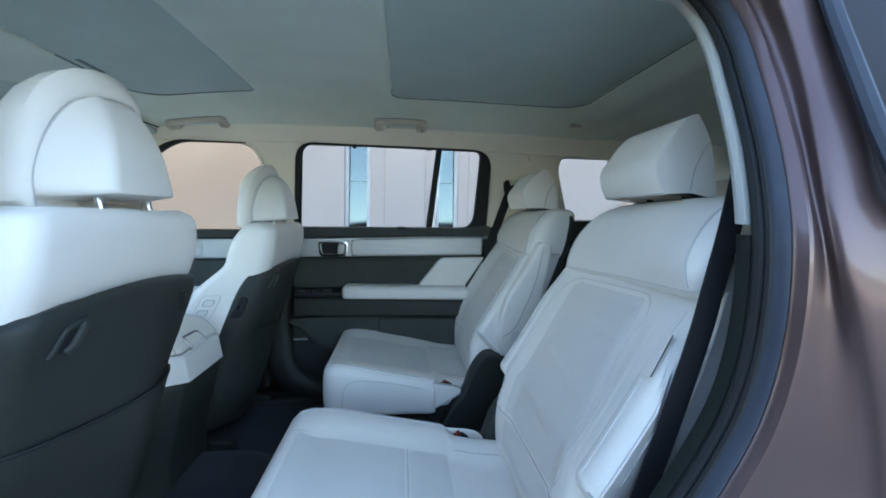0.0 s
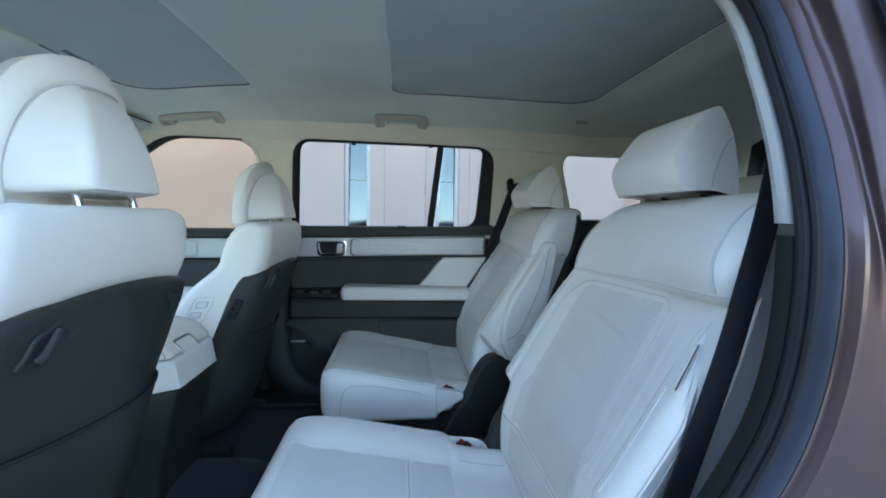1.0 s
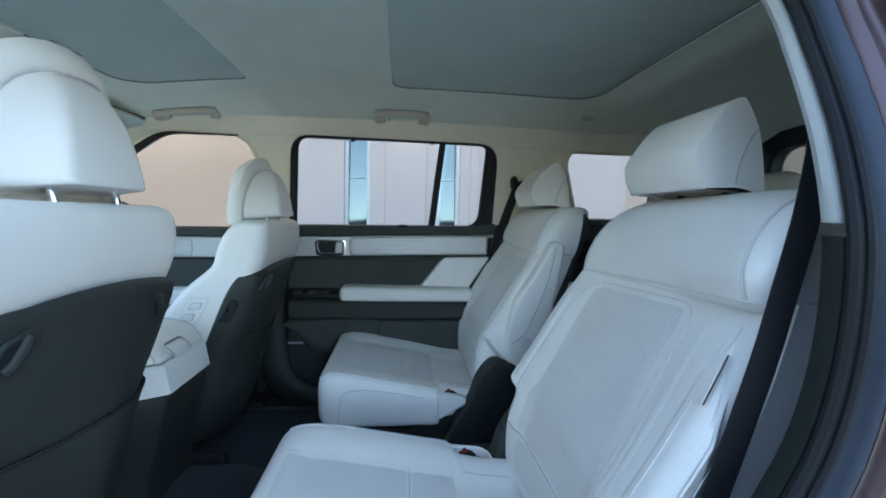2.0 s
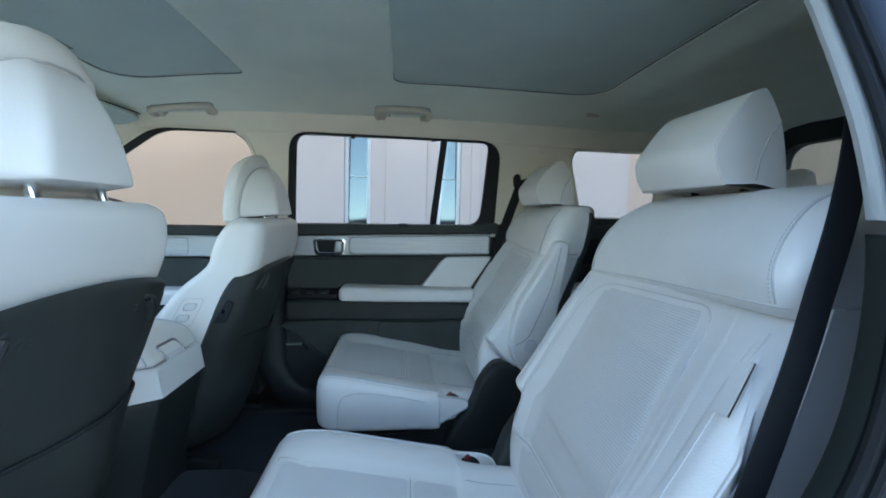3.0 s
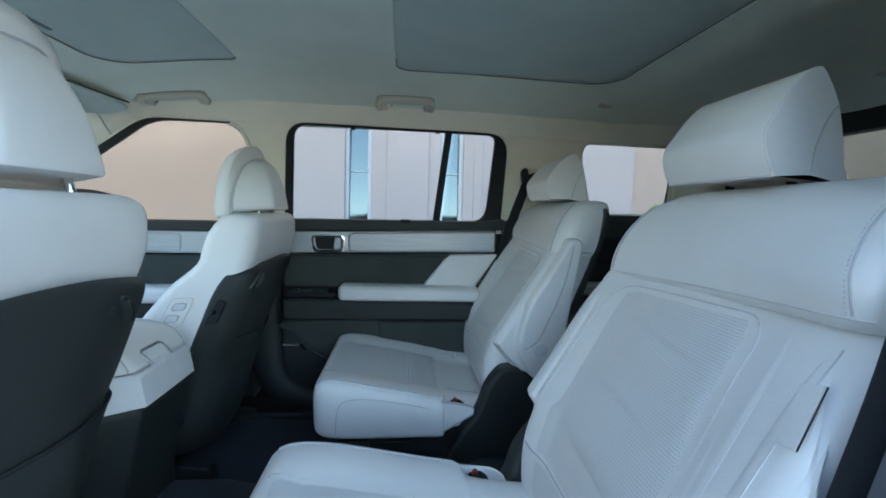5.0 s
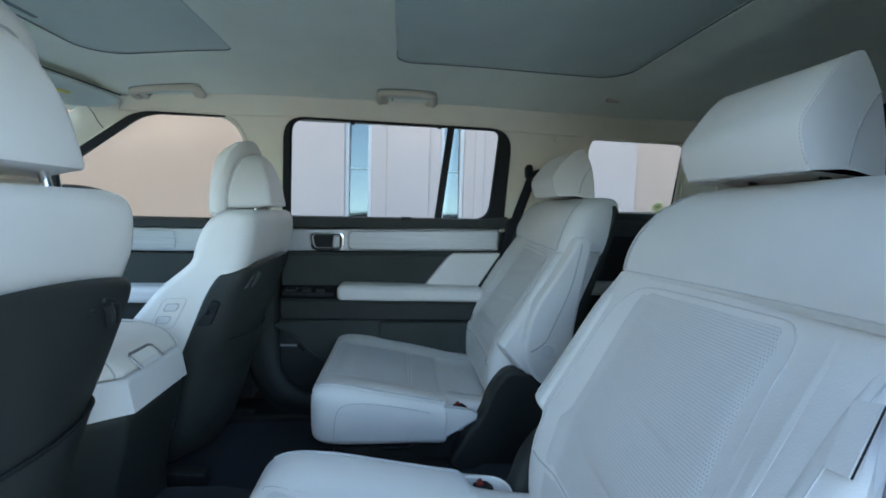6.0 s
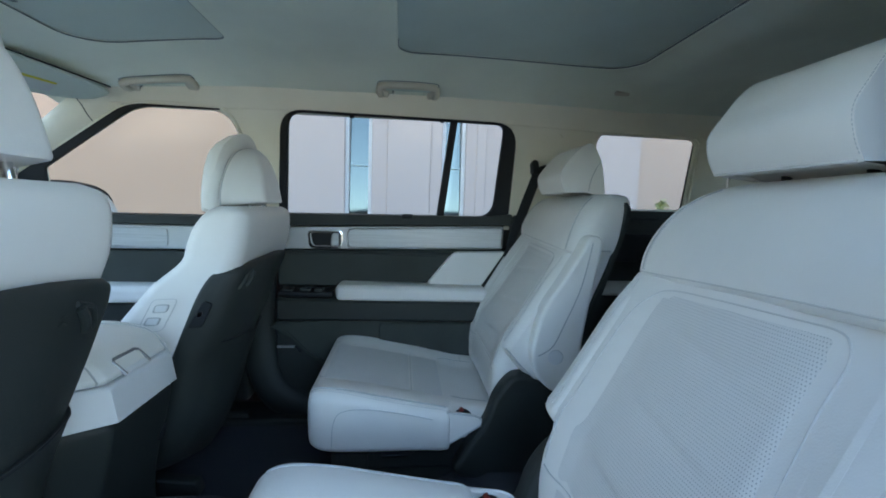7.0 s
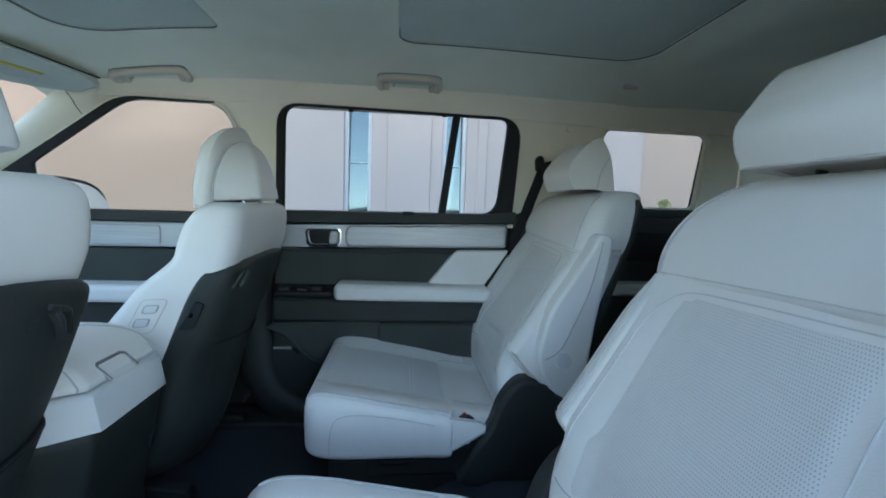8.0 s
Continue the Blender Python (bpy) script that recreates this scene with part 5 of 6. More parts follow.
def front_seat(yc, inn, buttons, dx, dz, hx):
    """Front seat seen from behind: white leather with a black plastic back panel."""
    s = thing("front_chair", (-0.85, yc, FLOOR), "white leather front seat with black grained back panel" + (" and side buttons" if buttons else " and bag hook"), "car seat", "front seats")
    O = Vector((dx, 0, dz))
    mv = lambda bm: bend(bm, lambda v: v + O)
    W = 0.265
    part("backrest", upright(FBACK, yc, [0.54, 0.545, 0.555] + steps(0.57, 1.12, 40) + [1.13, 1.14, 1.147, 1.152, 1.157], 0.04, 0.04, None, None, dx, dz), M_LEATHER, s) if not buttons else part("backrest", bend(upright(FBACK, yc, [0.54, 0.545, 0.555] + steps(0.57, 1.12, 40) + [1.13, 1.14, 1.147, 1.152, 1.157], 0.04, 0.04, None, None, dx, dz), lambda v: Vector((v.x, v.y, v.z + 0.014 * max(0, min(1, (v.z - 0.98) / 0.1))))), M_LEATHER, s)

    def turn(u, z):
        """The far seat's shell draws in towards the door below the shoulder."""
        w = max(0, min(1, (u + 0.55) / 0.6))
        return 0.075 * max(0, min(1, (0.93 - z) / 0.2)) * w * w * (3 - 2 * w) if buttons else 0.0

    def bulge(u, z):
        if buttons and u > 0:
            return turn(u, z) + (0.012 + 0.15 * max(0, min(1, (1.02 - z) / 0.30))) * (u ** 0.95 if u > 0.001 else 0.0)
        return turn(u, z) + (0.012 + 0.098 * max(0, min(1, (1.0 - z) / 0.26))) * abs(u) ** 1.7
    def slim(z, q):
        """The far seat's panel narrows towards the door pillar lower down."""
        if buttons:
            return 1 - 0.31 * max(0, min(1, (0.95 - z) / 0.33)) if q > 0 else 1.0
        return 1 - 0.08 * max(0, min(1, (0.97 - z) / 0.22)) if q > 0 else 1.0
    pb = upright(FPANEL, yc, [0.44, 0.445, 0.455] + steps(0.48, 0.99, 36) + [0.995, 1.0, 1.005, 1.008], 0.01, 0.04, None, bulge, dx, dz)
    for v in pb.verts:
        u = (v.co.y - yc) / 0.245
        v.co.y = yc + (v.co.y - yc) * slim(v.co.z - dz, v.co.y - yc)
        v.co.z += 0.024 * (1 - u * u) * max(0, min(1, (v.co.z - dz - 0.90) / 0.10))
    pan = part("back_panel", pb, M_DARK, s, "black grained plastic back panel")
    P = table(FPANEL)

    def rear(z, q):
        g = lambda zz, qq: P(zz)[1] - edge_round(qq, P(zz)[2], 0.04) - bulge(qq / P(zz)[2], zz)
        e = 0.003
        n = Vector((1, -(g(z, q + e) - g(z, q - e)) / (2 * e), -(g(z + e, q) - g(z - e, q)) / (2 * e))).normalized()
        crown = 0.024 * (1 - (q / 0.245) ** 2) * max(0, min(1, (z - 0.90) / 0.10))
        return Vector((g(z, q), yc + q * slim(z, q), z + crown)) + O, n
    # seat back pocket with a slanting mouth
    lip = lambda q: 0.828 - 0.9 * max(0.0, abs(q) - 0.17) ** 2 - 0.05 * max(0.0, q * inn)
    pk = bmesh.new()
    rows = []
    for i, t in enumerate(steps(0, 1, 16)):
        row = []
        for q in steps(-0.215, 0.215, 28):
            z = 0.47 + (lip(q) - 0.47) * t
            p, n = rear(z, q)
            e = min(q + 0.215, 0.215 - q)
            row.append(p + n * (0.006 * min(1, e / 0.03) + 0.001))
        rows.append(row)
    rows.append([p - Vector((0.006, 0, 0.001)) for p in rows[-1]])
    part("pocket", loft(rows, False, pk, False), M_DARK, pan, "dark elastic pocket")
    part("pocket_hem", tube([rear(lip(q) - 0.004, q)[0] + rear(lip(q), q)[1] * 0.006 * min(1, (0.215 - abs(q)) / 0.03) for q in steps(-0.212, 0.212, 30)], 0.0022, 6), M_BLACK, pan)
    # bag hook: a slanting loop pressed into the panel
    size = 0.58 if buttons else 0.62
    M_HOOK = M_DARK2 if buttons else M_DARK
    for hz, hq, m in ([(0.972, 0.195 * inn, 1)] if buttons else [(0.965, -0.165, 1), (0.960, 0.158, -1)]):
        on = lambda q, z, d: rear(hz + z * size, hq + m * q * size)[0] + rear(hz + z * size, hq + m * q * size)[1] * d
        rows = [[on(q + 0.6 * z, z, 0.0022) for q in steps(-0.022, 0.026, 8)] for z in steps(-0.024, 0.022, 8)]
        hk = part("hook_recess", loft(rows, False, bmesh.new(), False), M_BLACK, pan, "black hook recess")
        part("hook_rim", tube(curve([on(-0.044, -0.030, 0.001), on(-0.034, -0.012, 0.002), on(-0.022, 0.010, 0.002), on(-0.012, 0.020, 0.002), on(0.004, 0.024, 0.002), on(0.042, 0.030, 0.001)], 6, False), 0.0042, 8), M_HOOK, hk)
        part("hook", tube(curve([on(-0.004, -0.028, 0.001), on(0.006, -0.018, 0.004), on(0.020, 0.004, 0.005), on(0.034, 0.022, 0.003)], 6, False), 0.0070, 8), M_HOOK, hk, "dark bag hook")
        part("emblem_stroke", tube(curve([on(0.066, 0.008, 0.0), on(0.080, 0.014, 0.0005), on(0.092, 0.010, 0.0)], 4, False), 0.0015, 6), M_DARK, pan)
        part("emblem_stroke", tube(curve([on(0.070, -0.004, 0.0), on(0.084, 0.002, 0.0005), on(0.096, -0.002, 0.0)], 4, False), 0.0015, 6), M_DARK, pan)
    # socket on the aisle shoulder of the panel
    ey = yc + inn * 0.2455
    us = part("charging_socket", mv(slab(rounded([(-0.598, 0.858), (-0.560, 0.862), (-0.534, 0.923), (-0.556, 0.930)], 0.008), ey - 0.006, ey + 0.003, "y", 0.002)), M_BLACK, pan, "black charging socket")
    part("socket_door", mv(slab(rounded([(-0.584, 0.870), (-0.564, 0.873), (-0.548, 0.912), (-0.562, 0.915)], 0.004), ey - 0.005, ey + 0.005, "y", 0.002)), M_PULL, us)
    part("socket_mark", mv(slab(rounded([(-0.573, 0.888), (-0.562, 0.890), (-0.558, 0.902), (-0.567, 0.901)], 0.002), ey - 0.006, ey + 0.006, "y", 0.0005)), M_WHITE_PL, us)
    # headrest: a piped cap that overhangs a tapered rear shell
    dx += hx
    dz -= 0.005
    O = Vector((dx, 0, dz))
    yh = yc + (0.007 if not buttons else 0.0)
    H = table([(z, a + 0.006, b + 0.003, c + (0.010 if buttons else 0.0), d - (0.011 if buttons else 0.0)) for z, a, b, c, d in [(1.165, 0.124, 0.084, -0.455, -0.546), (1.18, 0.128, 0.083, -0.457, -0.545), (1.21, 0.127, 0.079, -0.460, -0.545), (1.252, 0.118, 0.072, -0.466, -0.540), (1.292, 0.103, 0.062, -0.477, -0.531), (1.326, 0.079, 0.046, -0.491, -0.520), (1.340, 0.055, 0.034, -0.502, -0.508), (1.346, 0.03, 0.02, -0.506, -0.502)]])

    def shell_cut(z, k=1.0):
        wf, wr, xr, xa = H(z)
        xf, c = xa - 0.030, (xa + xr) / 2
        xr = max(xr, xa + 0.004)
        o = rounded([(xf, -wf), (xf, wf), (xa + 0.006, wf), (xr, wr), (xr, -wr), (xa + 0.006, -wf)], [0.004, 0.004, 0.008, 0.014, 0.014, 0.008], 5)
        zz = z + 0.012 * (1.346 - z) / 0.17 * 0.9
        return [Vector((c + (p.x - c) * k, yh + p.y * k, zz + 0.10 * (p.x - xa) * max(0, (1.22 - z) / 0.05))) + O for p in o]
    rs = [shell_cut(1.165, 0.90), shell_cut(1.166, 0.96), shell_cut(1.170, 0.99)] + [shell_cut(z) for z in steps(1.176, 1.336, 18)] + [shell_cut(1.341), shell_cut(1.345)]
    arch = []
    for z in [1.163] + steps(1.175, 1.335, 14):
        wf, wr, xr, xa = H(z)
        arch.append((xa, wf, z))
    bx = -0.010 if buttons else 0.0
    top = [(-0.506 + bx, 0.050, 1.3425), (-0.500 + bx, 0.025, 1.3455), (-0.498 + bx, 0.0, 1.346)]
    run = [(x, -w, z) for x, w, z in arch] + [(x, -w, z) for x, w, z in top] + [(x, w, z) for x, w, z in reversed(top[:2])] + [(x, w, z) for x, w, z in reversed(arch)]
    foot = [(-0.546, w, 1.159) for w in steps(0.11, -0.11, 10)]
    ringed = run + foot

    def cap_ring(grow, fwd, up=1.0, flat=0.0):
        out = []
        for x, w, z in ringed:
            d = Vector((w, z - 1.245))
            n = d.normalized()
            g = grow * (1 + up * 1.25 * max(0.0, n.y) ** 1.2) if grow > 0 else grow
            if n.y < -0.5:
                g = min(g, 0.008)
            q = d + n * g
            xx = (x + 0.546) * (1 - flat) - 0.546 - fwd * (0.66 if buttons else 0.85)
            out.append(Vector((xx + (0.0 if buttons else 0.003), yh + q.x, 1.245 + q.y + (0.0 if buttons else 0.003))) + O)
        return out
    cap = [cap_ring(-0.012, 0.010), cap_ring(0.000, 0.002), cap_ring(0.003, 0.0), cap_ring(0.008, 0.003), cap_ring(0.014, 0.012), cap_ring(0.0185, 0.026, 1.1), cap_ring(0.018, 0.045, 1.0, 0.2), cap_ring(0.013, 0.066, 0.8, 0.5), cap_ring(0.003, 0.084, 0.5, 0.8), cap_ring(-0.014, 0.097, 0, 1.0), cap_ring(-0.04, 0.104, 0, 1.0), cap_ring(-0.07, 0.106, 0, 1.0)]
    head = part("headrest", loft(cap), M_LEATHER, s, "white leather headrest with piped cap")
    part("headrest_shell", loft(rs), M_LEATHER, head, "white leather rear half of the headrest")
    part("piping", tube([Vector((x + 0.002, yh + w, z)) + O for x, w, z in run], 0.0020, 8), M_PIPE, head)
    headrest_posts(s, yh, -0.492 + dx, 1.150 + dz, 1.20 + dz, 0.067)
    # cushion and base
    cush = [(-1.30, 0.52), (-1.32, 0.60), (-1.28, 0.645), (-1.0, 0.61), (-0.80, 0.585), (-0.74, 0.56), (-0.74, 0.47), (-1.2, 0.47)]
    part("cushion", profile_pad(cush, yc - 0.25, yc + 0.25, 0.04), M_LEATHER, s)
    part("base", slab(rounded([(-1.15, FLOOR), (-0.72, FLOOR), (-0.70, 0.49), (-1.2, 0.49)], 0.03), yc - 0.235, yc + 0.235, "y", 0.02), M_DARK, s, "black seat base cover")
    for k in (-1, 1):
        part("rail_end", slab(rounded([(-0.72, FLOOR), (-0.55, FLOOR), (-0.56, FLOOR + 0.04), (-0.72, FLOOR + 0.06)], 0.01), yc + k * 0.2 - 0.02, yc + k * 0.2 + 0.02, "y", 0.006), M_DARK, s)
    if buttons:
        by = yc + inn * 0.2402
        pl = part("button_plate", slab(rounded([(-0.684, 0.800), (-0.622, 0.804), (-0.580, 0.888), (-0.640, 0.886)], 0.014, 5), by - 0.002, by + 0.002, "y", 0.002), M_LEATHER, s, "white leather button panel")
        fy = by + inn * 0.002
        rim_line = [Vector((p.x, fy, p.y)) for p in rounded([(-0.684, 0.800), (-0.622, 0.804), (-0.580, 0.888), (-0.640, 0.886)], 0.014, 5)]
        part("plate_seam", tube(rim_line + rim_line[:1], 0.0011, 6), M_LEATHER_DIM, pl)
        f = AXES["y"]
        for cx, cz in ((-0.645, 0.828), (-0.623, 0.862)):
            o = rounded([(cx - 0.022, cz - 0.012), (cx + 0.014, cz - 0.010), (cx + 0.024, cz + 0.012), (cx - 0.012, cz + 0.011)], 0.008, 5)
            part("button_rim", loft([[f(p, fy - inn * 0.001) for p in o], [f(p, fy + inn * 0.003) for p in shrunk(o, 0.001)], [f(p, fy + inn * 0.003) for p in shrunk(o, 0.0025)], [f(p, fy - inn * 0.001) for p in shrunk(o, 0.003)]], False), M_PIPE, pl)
            part("button", slab(shrunk(o, 0.0045), fy - 0.002, fy + 0.002, "y", 0.0008), M_WHITE_PL, pl, "white seat position button")
    return s


Y_FNEAR, Y_FFAR = 0.810, 1.695
front_seat(Y_FNEAR, 1, False, 0.0, 0.0, 0.011)
front_seat(Y_FFAR, -1, True, 0.04, -0.045, -0.003)


def console():
    c = thing("centre_console", (-0.75, 1.245, FLOOR), "centre console with white leather lid and black sides", "console")

    def corner(v):
        """The rear end is cut off at an angle on both sides."""
        d = max(0.0, 1.154 - v.y) + max(0.0, v.y - 1.366)
        return Vector((v.x - 0.9 * d, v.y, v.z + 0.12 * d))
    body = [(-1.25, FLOOR + 0.02), (-1.25, 0.66), (-0.62, 0.69), (-0.566, 0.716), (-0.556, 0.70), (-0.575, 0.60), (-0.60, 0.50), (-0.60, FLOOR + 0.02)]
    part("body", bend(slab(rounded(body, [0.01, 0.02, 0.01, 0.01, 0.01, 0.05, 0.05, 0.01]), 1.090, 1.392, "y", 0.010, 4, None, 40), corner), M_DARK, c, "black plastic console body")
    part("rear_cap", bend(slab(rounded([(-1.0, 0.716), (-0.565, 0.716), (-0.544, 0.713), (-0.556, 0.778), (-0.562, 0.785), (-1.0, 0.785)], [0.01, 0.004, 0.003, 0.004, 0.003, 0.01]), 1.080, 1.398, "y", 0.003, 3, None, 40), corner), M_WHITE_PL, c, "pale plastic console cap")
    lid = part("lid", bend(slab(rounded([(-1.05, 0.7875), (-0.566, 0.7875), (-0.563, 0.798), (-0.595, 0.834), (-0.66, 0.850), (-1.05, 0.85)], [0.01, 0.004, 0.012, 0.04, 0.04, 0.01], 5), 1.082, 1.396, "y", 0.004, 4, None, 40), lambda v: corner(Vector((v.x, v.y, v.z - 2.2 * max(0.0, abs(v.y - 1.24) - 0.10) ** 2)) if v.z > 0.80 else v)), M_LEATHER, c, "white leather armrest lid")
    for y in (1.142, 1.352):
        seam(lid, [corner(Vector(p)) for p in ((-0.5635, y, 0.790), (-0.5645, y, 0.800), (-0.594, y, 0.8345), (-0.66, y, 0.8505), (-0.8, y, 0.8508))], 0.0016)
    # latch: a satin frame open at the lid's lower edge
    k = lambda y, z, d: Vector((-0.560 - (z - 0.79) * 0.88 + d, y, z))
    frame_path = [k(1.203, 0.789, 0.002), k(1.200, 0.806, 0.003), k(1.198, 0.815, 0.003), k(1.205, 0.819, 0.003), k(1.270, 0.819, 0.003), k(1.279, 0.815, 0.003), k(1.281, 0.806, 0.003), k(1.283, 0.789, 0.002)]
    part("latch_rim", tube(frame_path, 0.0036, 8), M_LATCH, lid, "satin metal latch frame")
    part("latch", loft([[k(y, z, d) for y, z in ((1.206, 0.789), (1.280, 0.789), (1.276, 0.814), (1.206, 0.814))] for d in (-0.004, 0.002)]), M_WHITE_PL, lid, "white latch button")
    part("side_slot", slab(rounded([(1.345, 0.570), (1.362, 0.580), (1.366, 0.606), (1.350, 0.590)], 0.003), -0.580, -0.572, "x", 0.002), M_BLACK, c, "black slot")


console()

# ---------------------------------------------------------------- fittings


def grab_handle(x0, x1):
    h = thing("grab_handle", ((x0 + x1) / 2, 1.86, 1.54), "folded cream grab handle under the headliner", "grab handle", "grab handles")
    def at(x, y, drop=0.016):
        return roof_at(x, y, -drop)
    mid = (x0 + x1) / 2
    path = curve([at(x0 + 0.018, 1.904, 0.000), at(x0 + 0.011, 1.890, 0.012), at(x0 + 0.008, 1.870, 0.012), at(x0 + 0.022, 1.852, 0.009), at(mid, 1.847, 0.009), at(x1 - 0.022, 1.852, 0.009), at(x1 - 0.008, 1.870, 0.012), at(x1 - 0.011, 1.890, 0.012), at(x1 - 0.018, 1.904, 0.000)], 6, False)
    part("grip", tube(path, 0.0118, 12), M_HANDLE, h)
    for x in (x0 + 0.020, x1 - 0.020):
        z = roof_at(x, 1.892).z
        part("mount", bend(slab(rounded([(x - 0.020, 1.874), (x + 0.020, 1.874), (x + 0.020, 1.908), (x - 0.020, 1.908)], 0.009, 4), z - 0.013, z + 0.008, "z", 0.006), lambda v: Vector((v.x, v.y, v.z - 0.4 * (v.y - 1.892)))), M_HANDLE, h)
    # dark tube drawn in as the shadow between grip and headliner
    part("grip_shadow_line", tube([Vector((mid + (p.x - mid) * 1.06, p.y - 0.009, roof_at(p.x, p.y - 0.009).z - 0.0005)) for p in path[10:-10]], 0.0016, 8), M_PULL, h, "dark tube for the shadow gap beside the grip")
    # grey tube darkens the headliner seen inside the grip, as shade would
    part("grip_inner_shade", tube([at(x, 1.870, 0.004) for x in steps(x0 + 0.03, x1 - 0.03, 8)], 0.009, 8), M_SHADE, h, "grey tube for the shaded headliner inside the grip")
    part("coat_hook", tube([at(x0 + 0.055, 1.886, 0.0), at(x0 + 0.055, 1.882, 0.014), at(x0 + 0.055, 1.876, 0.015)], 0.0035), M_CHROME, h)


grab_handle(-0.115, 0.100)
grab_handle(-0.945, -0.715)


def sun_visor():
    v = thing("sun_visor", (-1.1, 1.7, 1.52), "grey sun visor folded to the headliner with a warning label", "sun visor")
    # corners: rear edge by the headliner, front edge by the windscreen
    R1, R2 = Vector((-1.043, 1.63, 1.530)), Vector((-0.956, 1.874, 1.490))
    F1, F2 = Vector((-1.150, 1.760, 1.4547)), Vector((-1.060, 1.868, 1.4540))
    R0, F0 = R1 + (R1 - R2) * 1.2 + Vector((-0.03, 0.0, -0.03)), F1 + (F1 - F2) * 1.6
    out = (R2 - R1).cross(F1 - R1).normalized()
    out = out if out.z < 0 else -out

    def at(u, w, d):
        return (R0.lerp(R2, u)).lerp(F0.lerp(F2, u), w) + out * d
    o = rounded([(0, 0), (1, 0), (1, 1), (0, 1)], [0.02, 0.34, 0.34, 0.02], 8)
    o = [p for a, b in zip(o, o[1:] + o[:1]) for p in (a, a.lerp(b, 0.5))]
    rings = [[at(p.x, p.y, d) for p in shrunk(o, i)] for d, i in ((-0.010, 0.02), (-0.006, 0.004), (0.0, 0.0), (0.006, 0.006), (0.009, 0.025))]
    part("pad", loft(rings), M_SHADE, v, "grey cloth visor pad")
    part("gap_line", tube([at(u, -0.012, -0.002) for u in steps(0.0, 0.95, 16)], 0.0024, 6), M_BLACK, v)
    quad = lambda u0, u1, w0, w1, d: loft([[at(u, w, d + e) for u, w in ((u0, w0), (u1, w0), (u1, w1), (u0, w1))] for e in (0, 0.0008)])
    lb = part("label", quad(0.42, 0.73, 0.42, 0.80, 0.0092), M_LABEL, v, "pale warning label")
    part("label_band", quad(0.42, 0.73, 0.40, 0.47, 0.0104), M_YELLOW, lb, "yellow band")
    for k in range(4):
        part("text_bar", quad(0.44, 0.70 - 0.03 * (k % 2), 0.52 + 0.07 * k, 0.545 + 0.07 * k, 0.0104), M_SHADE, lb)


sun_visor()


def mirror_inside():
    m = thing("rear_view_mirror", (-1.33, CY, 1.45), "black inside rear-view mirror", "mirror")
    part("housing", slab(rounded([(CY - 0.12, 1.40), (CY + 0.12, 1.40), (CY + 0.125, 1.47), (CY - 0.125, 1.47)], 0.025), -1.36, -1.325, "x", 0.012), M_BLACK, m)
    part("stalk", tube([(-1.35, CY, 1.46), (-1.38, CY, 1.53)], 0.012), M_BLACK, m)


mirror_inside()


def seat_belt(name_label, pts, across):
    b = thing("seat_belt", pts[0], name_label, "seat belt", "rear seat belts")
    part("webbing", ribbon(curve(pts, 8, False), across, 0.0012), M_WEB, b)
    return b


near_belt = seat_belt("black seat belt webbing hanging beside the chair", [(0.510, 0.600, 1.42), (0.468, 0.553, 1.27), (0.437, 0.531, 1.17), (0.415, 0.530, 1.073), (0.390, 0.530, 0.973), (0.329, 0.530, 0.779), (0.267, 0.530, 0.62), (0.217, 0.530, 0.50)], (0.0135, -0.0035, -0.004))
part("guide", slab(rounded([(0.485, 1.40), (0.54, 1.40), (0.54, 1.46), (0.485, 1.46)], 0.015), 0.585, 0.615, "y", 0.01), M_BLACK, near_belt, "black belt guide")
far_belt = seat_belt("black seat belt webbing running down behind the seat", [(0.492, 1.915, 1.305), (0.478, 1.918, 1.26), (0.435, 1.925, 1.13), (0.40, 1.93, 1.0), (0.38, 1.93, 0.8)], (0.024, 0.004, 0.008))
part("guide", slab(rounded([(0.462, 1.275), (0.510, 1.272), (0.512, 1.292), (0.488, 1.300), (0.482, 1.325), (0.468, 1.330), (0.458, 1.315)], 0.007), 1.905, 1.945, "y", 0.008), M_BLACK, far_belt, "black belt guide")

third = thing("third_row_headrest", (1.18, 1.55, 1.1), "grey headrest of the third-row seat", "headrest", "third-row headrests")
part("pad", profile_pad([(1.165, 1.13), (1.155, 1.22), (1.175, 1.30), (1.21, 1.312), (1.24, 1.28), (1.245, 1.13)], 1.325, 1.60, 0.025), M_LEATHER, third, "grey leather pad")
t3 = thing("third_row_bench", (1.2, CY, 0.5), "dark backrest of the folded third-row bench", "car seat")
part("backrest", profile_pad([(0.95, 0.50), (1.00, 0.72), (1.10, 1.05), (1.13, 1.10), (1.20, 1.10), (1.20, 0.95), (1.12, 0.5)], 0.66, 1.86, 0.03), M_LEATHER, t3)

# centre pillar foot and sill on the far side
foot = thing("trim_sill", (-0.3, 1.95, 0.4), "black sill and centre pillar foot trim", "sill trim", kind="structure")
way = curve([(-0.550, 1.955, 1.05), (-0.545, 1.950, 0.80), (-0.537, 1.940, 0.62), (-0.505, 1.930, 0.475), (-0.425, 1.925, 0.395), (-0.28, 1.925, 0.368), (0.3, 1.925, 0.362)], 8, False)
rings = []
for i, p in enumerate(way):
    d = (way[min(i + 1, len(way) - 1)] - way[max(i - 1, 0)]).normalized()
    side = d.cross(Vector((0, 1, 0))).normalized()
    rings.append([p + side * 0.060 * math.cos(a) + Vector((0, 0.034 * math.sin(a), 0)) for a in [2 * math.pi * k / 16 for k in range(16)]])
part("pillar_foot", loft(rings), M_DARK, foot, "dark pillar foot")
